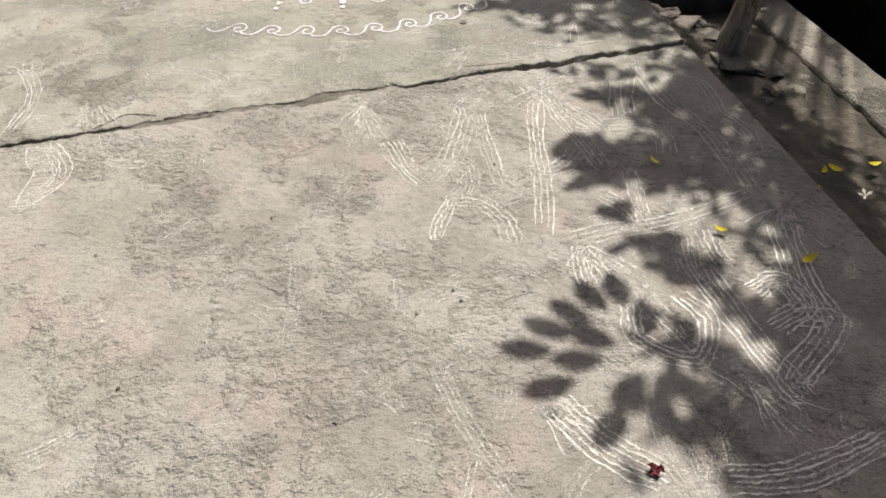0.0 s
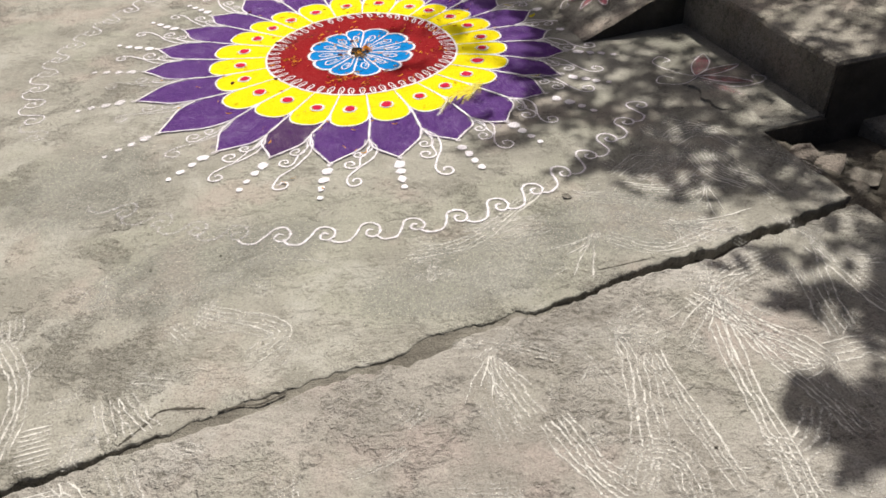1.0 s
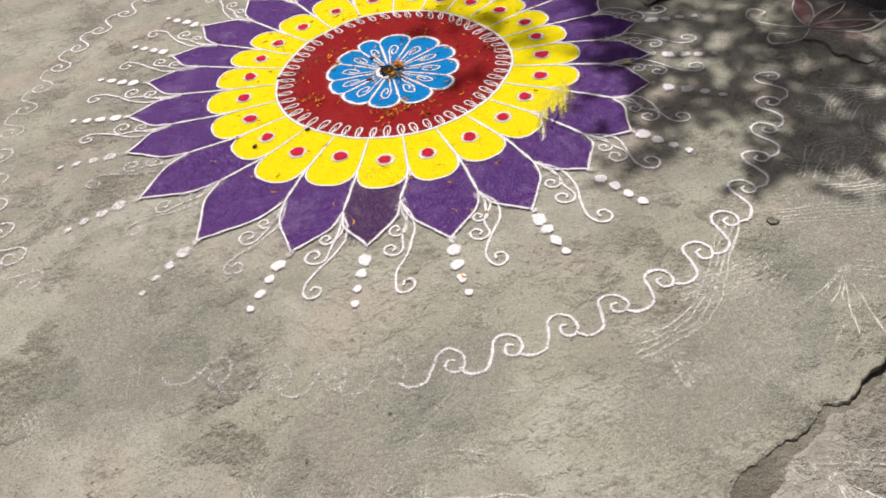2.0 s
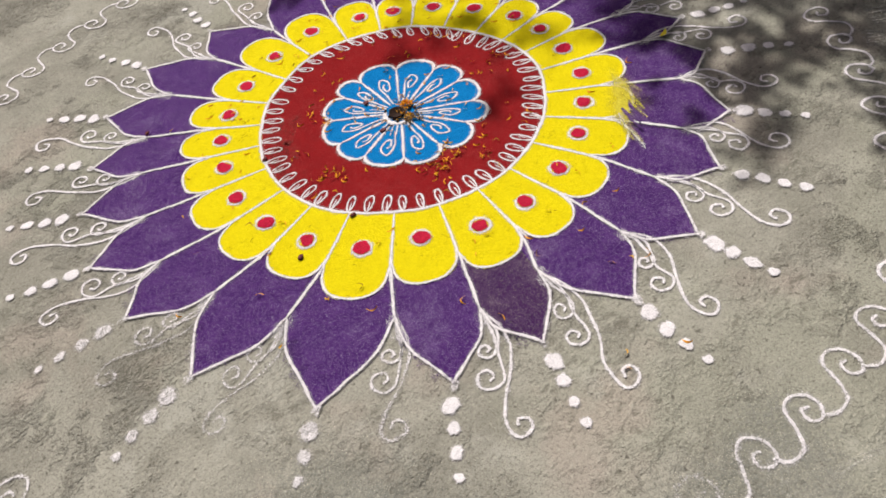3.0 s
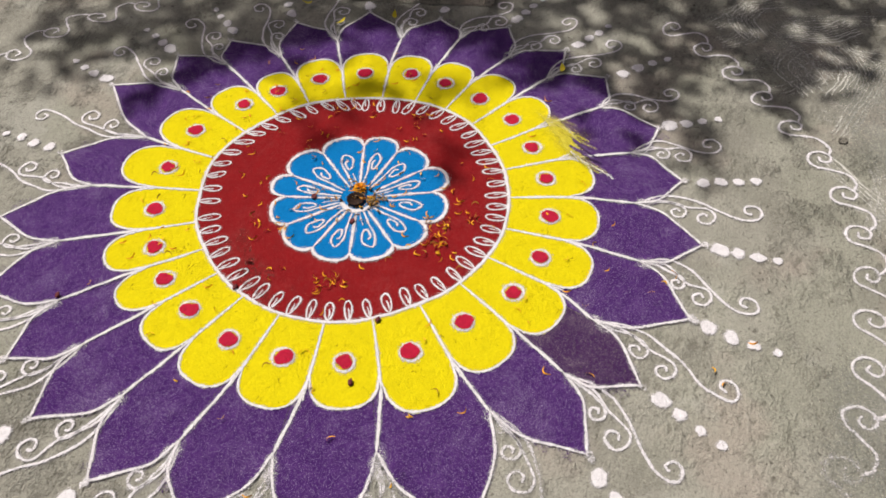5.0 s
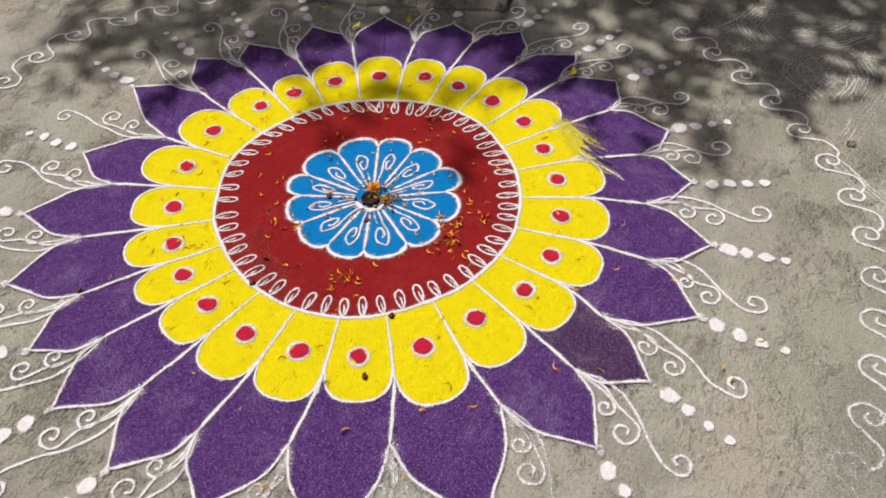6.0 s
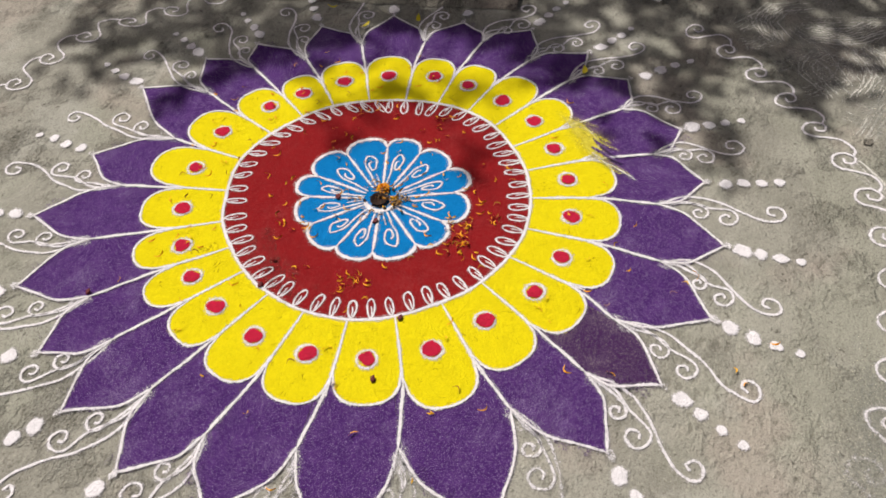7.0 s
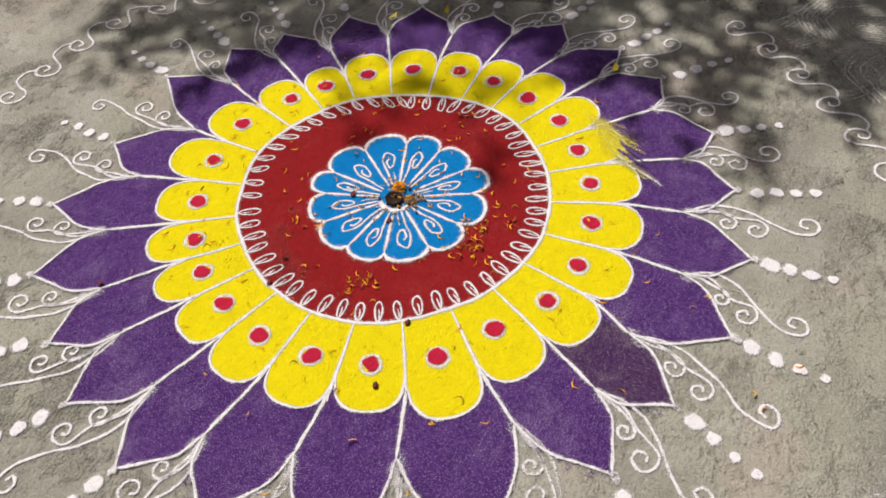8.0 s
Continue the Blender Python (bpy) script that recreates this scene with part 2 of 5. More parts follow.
def part(name, shape, material, parent, label="", smooth=False):
    ob = new(name, shape.mesh(name, material, smooth))
    ob.parent = parent
    if label:
        ob["label"] = label
    return ob


def thing(name, shape, material, label, category, group="", kind="", smooth=False):
    return tagged(new(name, shape.mesh(name, material, smooth)), label, category, group, kind)


def empty(name, at, label, category, group="", kind=""):
    ob = new(name)
    ob.location = at
    return tagged(ob, label, category, group, kind)


rng = random.Random(11)


def spline(pts, n=6):
    """A smooth curve through points of the plan."""
    p = [Vector(q) for q in pts]
    p = [p[0] * 2 - p[1]] + p + [p[-1] * 2 - p[-2]]
    out = []
    for i in range(1, len(p) - 2):
        for k in range(n):
            t = k / n
            a, b, c, d = p[i - 1], p[i], p[i + 1], p[i + 2]
            out.append(0.5 * ((2 * b) + (c - a) * t + (2 * a - 5 * b + 4 * c - d) * t * t + (3 * b - a - 3 * c + d) * t ** 3))
    return out + [p[-2]]


def ribbon(shape, pts, width, z, cover=1.0, wob=0.12, taper=True):
    """A hand-poured line of powder, higher along its middle."""
    n = len(pts)
    verts, cov, faces = [], [], []
    seed = rng.random() * 50
    for i, p in enumerate(pts):
        d = (pts[min(i + 1, n - 1)] - pts[max(i - 1, 0)])
        d = Vector((d[0], d[1])).normalized() if d.length > 1e-7 else Vector((1, 0))
        s = Vector((-d.y, d.x))
        w = width * 0.43 * (1 + wob * 3 * noise.noise((i * 0.55 + seed, seed, 0)))
        if taper and (i == 0 or i == n - 1):
            w *= 0.55
        k = cover * (1 + 0.25 * noise.noise((i * 0.21, seed, 3)))
        for f, c, h in ((-3.2, 0.0, 0), (-1.5, k * 0.28, 0), (-0.75, k, 0.0006), (0.75, k, 0.0006), (1.5, k * 0.28, 0), (3.2, 0.0, 0)):
            verts.append((p[0] + s.x * w * f, p[1] + s.y * w * f, z + h))
            cov.append(c)
        if i:
            a = 6 * (i - 1)
            faces += [(a + j, a + 6 + j, a + 7 + j, a + 1 + j) for j in range(5)]
    return shape.add(verts, faces, cov)


def patch(shape, outline, z, cover=1.0, rim=0.009, rise=0.001):
    """A filled field of powder with a thinning rim."""
    n = len(outline)
    c = sum((Vector(p) for p in outline), Vector((0, 0))) / n
    verts, cov, faces = [(c.x, c.y, z + rise)], [cover], []
    for p in outline:
        d = Vector(p) - c
        u = d.normalized() if d.length else d
        q, o = Vector(p) - u * rim, Vector(p) + u * rim * 1.6
        h, e = c + (q - c) * 0.55, Vector(p) + u * rim * 0.25
        verts += [(h.x, h.y, z + rise), (q.x, q.y, z + rise), (e.x, e.y, z + rise * 0.5), (o.x, o.y, z)]
        cov += [cover, cover, min(cover, 1.0) * 0.33, 0.0]
    for i in range(n):
        a, b = 1 + 4 * i, 1 + 4 * ((i + 1) % n)
        faces += [(0, a, b), (a, a + 1, b + 1, b), (a + 1, a + 2, b + 2, b + 1), (a + 2, a + 3, b + 3, b + 2)]
    return shape.add(verts, faces, cov)


def blob(shape, at, r, z, cover=1.1, uneven=0.16, stretch=1.0, turn=0.0):
    s = rng.random() * 40
    pts = []
    for k in range(18):
        a = k * math.tau / 18
        q = r * (1 + uneven * 1.1 * noise.noise((math.cos(a) * 0.9 + s, math.sin(a) * 0.9, s)))
        x, y = q * math.cos(a) * stretch, q * math.sin(a)
        pts.append((at[0] + x * math.cos(turn) - y * math.sin(turn), at[1] + x * math.sin(turn) + y * math.cos(turn)))
    return patch(shape, pts, z, cover, r * 0.22, 0.0015)


# ---- the plan of the built edges: u across, v along the edge of the paving ----
EU, EV = Vector((0.984, 0.178)), Vector((-0.178, 0.984))
CORNER = Vector((0.888, 2.95))


def uv(u, v, z=0.0):
    p = CORNER + EU * u + EV * v
    return Vector((p.x, p.y, z))


def box_uv(u0, u1, v0, v1, z0, z1, edge=0.012, rough=0.006, step=0.05, seed=0.0):
    """A block of cast concrete along the paving's edge, with broken, rounded top edges."""
    s = Shape()
    loop = []
    for a, b in (((u0, v0), (u1, v0)), ((u1, v0), (u1, v1)), ((u1, v1), (u0, v1)), ((u0, v1), (u0, v0))):
        n = max(1, int(min(90, (Vector(b) - Vector(a)).length / step)))
        loop += [(a[0] + (b[0] - a[0]) * k / n, a[1] + (b[1] - a[1]) * k / n) for k in range(n)]
    n, cu, cv = len(loop), (u0 + u1) / 2, (v0 + v1) / 2
    verts = []
    for ring in range(4):
        for (u, v) in loop:
            q = noise.noise((u * 9 + seed, v * 9, ring * 0.3)) * rough + noise.noise((u * 31, v * 31 + seed, 2)) * rough * 0.6
            ins = (0, 0, 0.35, 1.0)[ring] * edge + max(0, q)
            uu = u + (ins if u <= u0 + 1e-6 else -ins if u >= u1 - 1e-6 else 0)
            vv = v + (ins if v <= v0 + 1e-6 else -ins if v >= v1 - 1e-6 else 0)
            z = (z0, z1 - edge, z1 - edge * 0.3, z1)[ring] + (q * 0.4 if ring else 0) * (ring < 3)
            verts.append(uv(uu, vv, z))
    faces = []
    for ring in range(3):
        for i in range(n):
            j = (i + 1) % n
            faces.append((ring * n + i, ring * n + j, ring * n + n + j, ring * n + n + i))
    faces.append(tuple(3 * n + i for i in range(n)))
    faces.append(tuple(reversed(range(n))))
    return s.add(verts, faces)


def crack_y(x):
    return 2.70 + 0.2775 * x


def crack_edge(x, side):
    """The broken edge of the paving on either side of the long crack."""
    k = min(1, max(0, (x + 0.15) / 0.5))
    w = 0.0045 + 0.015 * k + 0.006 * min(1, max(0, (-1.2 - x) / 0.2)) + 0.006 * max(0, noise.noise((x * 5, 4, 1)))
    w += 0.0055 * min(1, max(0, (x + 1.25) / 0.1)) * min(1, max(0, (0.0 - x) / 0.2))
    w += 0.024 * math.exp(-((x + 0.47) / 0.08) ** 2) + 0.008 * math.exp(-((x + 0.95) / 0.16) ** 2)
    jag = 0.020 * noise.noise((x * 4.3, 0, 0)) + 0.011 * noise.noise((x * 14, 3, 0)) + 0.006 * noise.noise((x * 41, 3, 0))
    own = 0.013 * noise.noise((x * 23, side * 9, 5)) + 0.005 * noise.noise((x * 58, side * 9, 7)) + 0.002 * noise.noise((x * 140, side * 9, 2))
    return crack_y(x) + jag + own + side * w


def paving(name, outline, material, label, depth=0.11):
    """A cast slab: a flat top with a worn, chipped rim, and its broken sides."""
    n = len(outline)
    pts = [Vector(p) for p in outline]
    verts = []
    for ring in range(4):
        for i in range(n):
            t = (pts[(i + 1) % n] - pts[i - 1]).normalized()
            if (pts[(i + 1) % n] - pts[i - 1]).length < 0.06 and (pts[(i + 5) % n] - pts[i - 5]).length < 0.4:
                t = (pts[(i + 5) % n] - pts[i - 5]).normalized()
            inn = Vector((-t.y, t.x))
            chip = 0.004 + 0.007 * max(0, noise.noise((pts[i].x * 30, pts[i].y * 30, 9)))
            p = pts[i] + inn * (0, 0, chip * 0.5, chip * 1.6)[ring]
            verts.append((p.x, p.y, (-depth, -chip, -chip * 0.35, 0.0)[ring]))
    faces = [(r * n + i, r * n + (i + 1) % n, r * n + n + (i + 1) % n, r * n + n + i) for r in range(3) for i in range(n)]
    faces.append(tuple(3 * n + i for i in range(n)))
    return thing(name, Shape().add(verts, faces), material, label, "paving", kind="structure")


# ---- ground, paving, drain, plinth ----
def edge_points(v0, v1, step=0.02):
    n = max(2, int(abs(v1 - v0) / step))
    return [uv(0.008 * noise.noise((v * 6, 1, 0)) + 0.005 * noise.noise((v * 33, 5, 0)) + 0.02 * max(0, -v - 0.6) * 0.3, v).to_2d() for v in [v0 + (v1 - v0) * k / n for k in range(n + 1)]]


xs = [-1.9 + 0.006 * k for k in range(int((0.885 + 1.9) / 0.006) + 1)]
near = [(-9, -6), (uv(0, -9).x, uv(0, -9).y)] + edge_points(-4.0, -0.06) + [(x, crack_edge(x, -1)) for x in reversed(xs)] + [(-9, crack_y(-9))]
paving("paving_near", [tuple(p) for p in near], M_SLAB_NEAR, "worn beige concrete paving slab with faint chalk marks")
far = [(-9, crack_y(-9) + 0.02)] + [(x, crack_edge(x, 1)) for x in xs] + edge_points(0.02, 0.46) + [uv(0.30, 0.475).to_2d(), uv(0.33, 9).to_2d(), Vector((-9, 12))]
paving("paving_far", [tuple(p) for p in far], M_SLAB_FAR, "worn grey concrete paving slab under the powder drawing")

fill = Shape()
vv = []
for k, x in enumerate([-2.2 + 0.03 * i for i in range(106)]):
    d = -0.0035 - 0.036 * min(1, max(0, (x + 0.25) / 0.4)) - 0.03 * min(1, max(0, (x - 0.55) / 0.25)) - 0.04 * min(1, max(0, (-1.15 - x) / 0.2)) + 0.008 * noise.noise((x * 11, 2, 2))
    vv += [(x, crack_y(x) - 0.07, d), (x, crack_y(x) + 0.07, d - 0.004)]
fill.add(vv, [(2 * i, 2 * i + 2, 2 * i + 3, 2 * i + 1) for i in range(105)])
thing("crack_bed", fill, M_FILL, "grey mortar and grit in the long paving crack", "crack filling", kind="structure")
for line, wide in (([(-1.22, 2.38), (-1.17, 2.43), (-1.14, 2.467), (-1.09, 2.468), (-1.03, 2.458)], 0.006), ([(-1.0, 2.443), (-0.95, 2.452), (-0.90, 2.449), (-0.84, 2.475)], 0.005), ([(0.02, 2.775), (0.10, 2.785), (0.2, 2.80)], 0.003)):
    thing("hairline_crack", ribbon(Shape(), spline(line, 6), wide, 0.0005, 0.95, 0.35), M_SEAM, "fine dark hairline crack branching off the long crack", "crack", kind="structure")

prof = [(-400, -0.13), (0.64, -0.13), (0.64, -0.75), (1.45, -0.75), (1.45, -0.13), (400, -0.13)]
g = Shape()
g.add([uv(u, v, z) for u, z in prof for v in (-400, 400)], [(2 * i, 2 * i + 2, 2 * i + 3, 2 * i + 1) for i in range(len(prof) - 1)])
thing("ground", g, M_EARTH, "bare trodden brown earth with an open drain", "ground", kind="structure")

d = Shape()
NU, NV = 26, 230
vv = []
for j in range(NV + 1):
    for i in range(NU + 1):
        u, v = -0.02 + 0.5 * i / NU, -4.0 + 4.5 * j / NV
        z = -0.022 - 0.055 * min(1, u / 0.3) + 0.018 * noise.noise((u * 7, v * 7, 0)) + 0.012 * noise.noise((u * 22, v * 22, 4)) + 0.007 * noise.noise((u * 60, v * 60, 1))
        if v > 0.2:
            z -= 0.05 * min(1, (v - 0.2) / 0.25) * min(1, max(0, u) / 0.15)
            z += 0.018 * min(1, (v - 0.2) / 0.2) * (1 - min(1, max(0, u) / 0.12))
        vv.append(uv(u, v, z))
d.add(vv, [(j * (NU + 1) + i, j * (NU + 1) + i + 1, (j + 1) * (NU + 1) + i + 1, (j + 1) * (NU + 1) + i) for j in range(NV) for i in range(NU)])
thing("earth_strip", d, M_EARTH, "dark crumbly earth between paving and drain kerb", "ground", kind="structure", smooth=True)

thing("drain_kerb", box_uv(0.45, 0.665, -5, 0.478, -0.5, -0.055, 0.015, 0.012), M_KERB, "pale concrete kerb along the open drain", "kerb", kind="structure")
thing("drain_wall", box_uv(1.42, 1.62, -6, 6, -0.74, 0.12, 0.03, 0.03, 0.08), M_MOSS_SHADE, "mossy wall on the drain's far side, coloured dark for deep shade", "wall", kind="structure")

# raised plinth: solid over the earth, a slab bridging the drain
thing("plinth", box_uv(0.262, 4.6, 0.475, 7.5, 0.045, 0.205, 0.02, 0.012, 0.04), M_PLINTH, "raised concrete plinth bridging the drain, dappled with shade", "plinth", kind="structure")
# thin sheets of the darker tone over the front faces
thing("paving_side", box_uv(0.012, 0.262, 0.452, 0.470, -0.13, -0.003, 0.002, 0.003), M_DARK_FACE, "dark broken edge of the paving", "paving", kind="structure")
thing("plinth_face", box_uv(0.275, 0.66, 0.466, 0.474, -0.2, 0.19, 0.004, 0.004, 0.02), M_DARK_FACE, "thin dark facing on the footing", "plinth", kind="structure")
thing("plinth_front", box_uv(0.662, 4.4, 0.468, 0.474, 0.05, 0.19, 0.002, 0.002), M_DARK_FACE, "thin dark facing on the plinth's front", "plinth", kind="structure")
thing("plinth_footing", box_uv(0.2635, 0.66, 0.477, 7.4, -0.3, 0.0455, 0.002, 0.003), M_PLINTH, "stained concrete footing below the plinth", "plinth", kind="structure")
thing("culvert_wall", box_uv(0.67, 1.41, 1.4, 1.5, -0.74, 0.04, 0.004, 0.004), M_MOSS_SHADE, "dark wall inside the covered drain", "wall", kind="structure")

# ramp that climbs from the paving to the plinth
r = Shape()
NU, NV = 14, 90
rows = []
for j in range(NV + 1):
    v = 1.40 + 5.6 * j / NV
    for i in range(NU + 1):
        u = -0.235 + 0.50 * i / NU
        z = 0.003 + 0.20 * (i / NU) ** 1.05
        off = 0.012 * noise.noise((u * 14, 0, 3)) + 0.005 * noise.noise((u * 50, 1, 3)) if j == 0 else 0
        rows.append(uv(u + (0.012 * noise.noise((v * 5, 2, 0)) if i == 0 else 0), v + off, z + (0.004 * noise.noise((u * 8, v * 8, 0)) if 0 < i < NU else 0)))
k = len(rows)
faces = [(j * (NU + 1) + i, j * (NU + 1) + i + 1, (j + 1) * (NU + 1) + i + 1, (j + 1) * (NU + 1) + i) for j in range(NV) for i in range(NU)]
low = [Vector((rows[i].x, rows[i].y, -0.02)) for i in range(NU + 1)]
r.add(rows, faces)
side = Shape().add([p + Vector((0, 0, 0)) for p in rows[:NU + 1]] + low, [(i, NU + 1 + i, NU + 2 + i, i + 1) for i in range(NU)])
thing("ramp_side", side, M_DARK_FACE, "dark broken side of the concrete ramp", "ramp", kind="structure")
thing("ramp", r, M_PLINTH, "short concrete ramp rising to the plinth", "ramp", kind="structure")

# thin broken screed in the corner by the plinth
lip = [(0.665, 3.80), (0.69, 3.765), (0.705, 3.715), (0.70, 3.66), (0.71, 3.615), (0.74, 3.58), (0.78, 3.555)]
pts = []
for (x0, y0), (x1, y1) in zip(lip, lip[1:]):
    pts += [(x0 + (x1 - x0) * k / 4, y0 + (y1 - y0) * k / 4) for k in range(4)]
n = len(pts)
vv = []
for k, (x, y) in enumerate(pts):
    h = 0.010 * math.sin(math.pi * min(1, (k + 2) / n)) ** 0.6 + 0.001
    j = 0.016 * noise.noise((x * 17, y * 17, 0)) + 0.009 * noise.noise((x * 60, y * 60, 0))
    vv += [(x + j, y + j, -0.002), (x + j + 0.002, y + j + 0.002, h), (x + 0.16, y + 0.13, h * 0.35 + 0.001), (x + 0.3, y + 0.25, 0.0008)]
thing("screed_patch", Shape().add(vv, [(4 * k + i, 4 * k + 4 + i, 4 * k + 5 + i, 4 * k + 1 + i) for k in range(n - 1) for i in range(3)]), M_SLAB_FAR, "thin broken cement screed by the plinth", "paving", kind="structure", smooth=False)

# ---- the powder drawing ----
CX, CY = -0.571, 4.41
rangoli = empty("rangoli", (CX, CY, 0), "colourful flower drawing of powder with white outlines on concrete", "rangoli")


def pol(a, r):
    return Vector((r * math.cos(radians(a)), r * math.sin(radians(a))))


# petal tips and the notches after them, clockwise: degrees and metres from the middle
TIPS = [(109.8, 0.985), (94.5, 0.913), (75.4, 0.967), (61.7, 0.921), (50.5, 0.877), (35.4, 0.869), (18.6, 0.879), (2.1, 0.858),
        (-13.1, 0.899), (-27.4, 0.901), (-38.9, 0.899), (-55.9, 0.909), (-69.6, 0.901), (-84.0, 0.923), (-99.0, 0.922), (-113.4, 0.897),
        (-126.8, 0.922), (-145.1, 0.960), (-164.7, 0.958), (-181.8, 0.939), (-196.0, 0.952), (-209.7, 0.951), (-221.3, 0.945), (-235.5, 0.982)]
NOTCH = [(102.0, 0.768), (85.2, 0.705), (68.3, 0.767), (55.2, 0.765), (42.2, 0.709), (26.8, 0.729), (9.9, 0.733), (-4.8, 0.776),
         (-18.7, 0.756), (-30.8, 0.750), (-45.8, 0.796), (-60.9, 0.790), (-75.1, 0.752), (-90.1, 0.767), (-107.0, 0.720), (-119.9, 0.751),
         (-135.1, 0.725), (-155.8, 0.743), (-173.0, 0.751), (-188.7, 0.784), (-202.8, 0.774), (-216.9, 0.779), (-228.7, 0.799), (-243.3, 0.803)]
DOTS = [(109.9, 0.561), (93.7, 0.575), (77.7, 0.586), (60.8, 0.557), (48.7, 0.544), (34.2, 0.543), (19.0, 0.544), (3.5, 0.551),
        (-9.2, 0.543), (-23.1, 0.536), (-37.4, 0.540), (-51.6, 0.527), (-65.6, 0.525), (-80.9, 0.526), (-96.6, 0.529), (-111.1, 0.520),
        (-128.0, 0.497), (-145.0, 0.515), (-162.4, 0.516), (-178.8, 0.520), (-194.7, 0.530), (-210.1, 0.533), (-223.7, 0.546), (-235.7, 0.552)]
YTIP = [0.678, 0.71, 0.7, 0.66, 0.634, 0.643, 0.644, 0.642, 0.649, 0.666, 0.665, 0.66, 0.658, 0.655, 0.662, 0.655, 0.64, 0.669, 0.636, 0.653, 0.66, 0.658, 0.671, 0.682]
RIM = [(107.5, 0.445), (85, 0.461), (56.5, 0.445), (15.5, 0.422), (-22.4, 0.435), (-48.6, 0.420), (-69.4, 0.415), (-92.7, 0.410), (-117, 0.401), (-141.1, 0.393), (-169.6, 0.406), (-191.1, 0.412), (-218.1, 0.423), (-252.5, 0.445)]


def rim(a):
    """Radius of the red field's edge."""
    while a > 107.5:
        a -= 360
    while a < -252.5:
        a += 360
    for (a0, r0), (a1, r1) in zip(RIM, RIM[1:]):
        if a <= a0 and a >= a1:
            t = (a0 - a) / (a0 - a1)
            t = t * t * (3 - 2 * t)
            return r0 + (r1 - r0) * t
    return 0.42


def shaky(pts, amp=0.0022, f=22.0):
    s = rng.random() * 60
    return [Vector((p[0] + amp * noise.noise((p[0] * f + s, p[1] * f, 0)), p[1] + amp * noise.noise((p[0] * f, p[1] * f + s, 7)))) for p in pts]


# purple petals, each with its white outline
for i in range(24):
    a0, r0 = NOTCH[i - 1] if i else (NOTCH[23][0] + 360, NOTCH[23][1])
    a1, r1 = NOTCH[i]
    at, rt = TIPS[i]
    b0, b1, tip = pol(a0, r0), pol(a1, r1), pol(at, rt)
    left = spline([b0, b0.lerp(tip, 0.34) + pol(at + 90, 0.021) + pol(at, 0.012), b0.lerp(tip, 0.72) + pol(at + 90, 0.015), tip], 5)
    right = spline([tip, b1.lerp(tip, 0.72) + pol(at - 90, 0.015), b1.lerp(tip, 0.34) + pol(at - 90, 0.021) + pol(at, 0.012), b1], 5)
    base = [pol(a1, 0.56), pol(at, 0.55), pol(a0, 0.56)]
    worn = i == 15
    ob = part("purple_petal", patch(Shape(), shaky(left + right[1:]) + base, 0.0015, 0.98 if worn else 1.35), M_PLUM if worn else M_PURPLE, rangoli, "thinly strewn plum-coloured petal" if worn else "")
    s = Shape()
    ribbon(s, shaky(left + right[1:]), 0.0060, 0.0052, 0.88 if i not in (16, 17, 18) else 0.8)
    ab = (DOTS[i - 1][0] + DOTS[i][0]) / 2 if i else (DOTS[23][0] + 360 + DOTS[0][0]) / 2
    ribbon(s, shaky(spline([pol(ab, 0.58), pol(ab * 0.5 + a0 * 0.5, 0.29 + r0 * 0.5), b0], 5)), 0.0068, 0.0054, 0.95)
    part("white_outline", s, M_WHITE, ob)

# yellow petals, each with outline and a pink dot ringed in white
for i in range(24):
    ad, rd = DOTS[i]
    a0 = (DOTS[i - 1][0] + ad) / 2 if i else (DOTS[23][0] + 360 + ad) / 2
    a1 = (DOTS[i + 1][0] + ad) / 2 if i < 23 else (DOTS[0][0] - 360 + ad) / 2
    rt, rs = YTIP[i], min(0.575, YTIP[i] - 0.080)
    arc = []
    for k in range(21):
        q = -1 + k / 10
        ang = (a0 + a1) / 2 + (a1 - a0) / 2 * q * 0.985
        arc.append(pol(ang, rs + (rt - rs) * max(0.0, 1 - abs(q) ** 2.6) ** 0.55))
    inner = [pol(a1 + (a0 - a1) * k / 6, rim(a1 + (a0 - a1) * k / 6) - 0.003) for k in range(7)]
    ob = part("yellow_petal", patch(Shape(), shaky(arc, 0.004, 16) + inner, 0.0030, 1.4, 0.004, 0.0018), M_YELLOW, rangoli)
    s = Shape()
    ribbon(s, shaky([inner[-1]] + [pol(a0, 0.5)] + arc), 0.0052, 0.0056, 0.95)
    ribbon(s, shaky([pol(a1, rim(a1)), pol(a1, 0.5), pol(a1, 0.56), pol(a1, 0.62)]), 0.0056, 0.0058, 0.95)
    part("white_outline", s, M_WHITE, ob)
    dot = part("pink_dot", blob(Shape(), pol(ad, rd), 0.0200, 0.0072, 1.3, 0.34, rng.uniform(0.92, 1.15), rng.random() * 3), M_PINK, ob)
    ring = [pol(ad, rd) + pol(15 * k, 0.0245) for k in range(25)]
    part("white_ring", ribbon(Shape(), shaky(ring, 0.003), 0.0072, 0.0064, 0.72, taper=False), M_WHITE, dot)

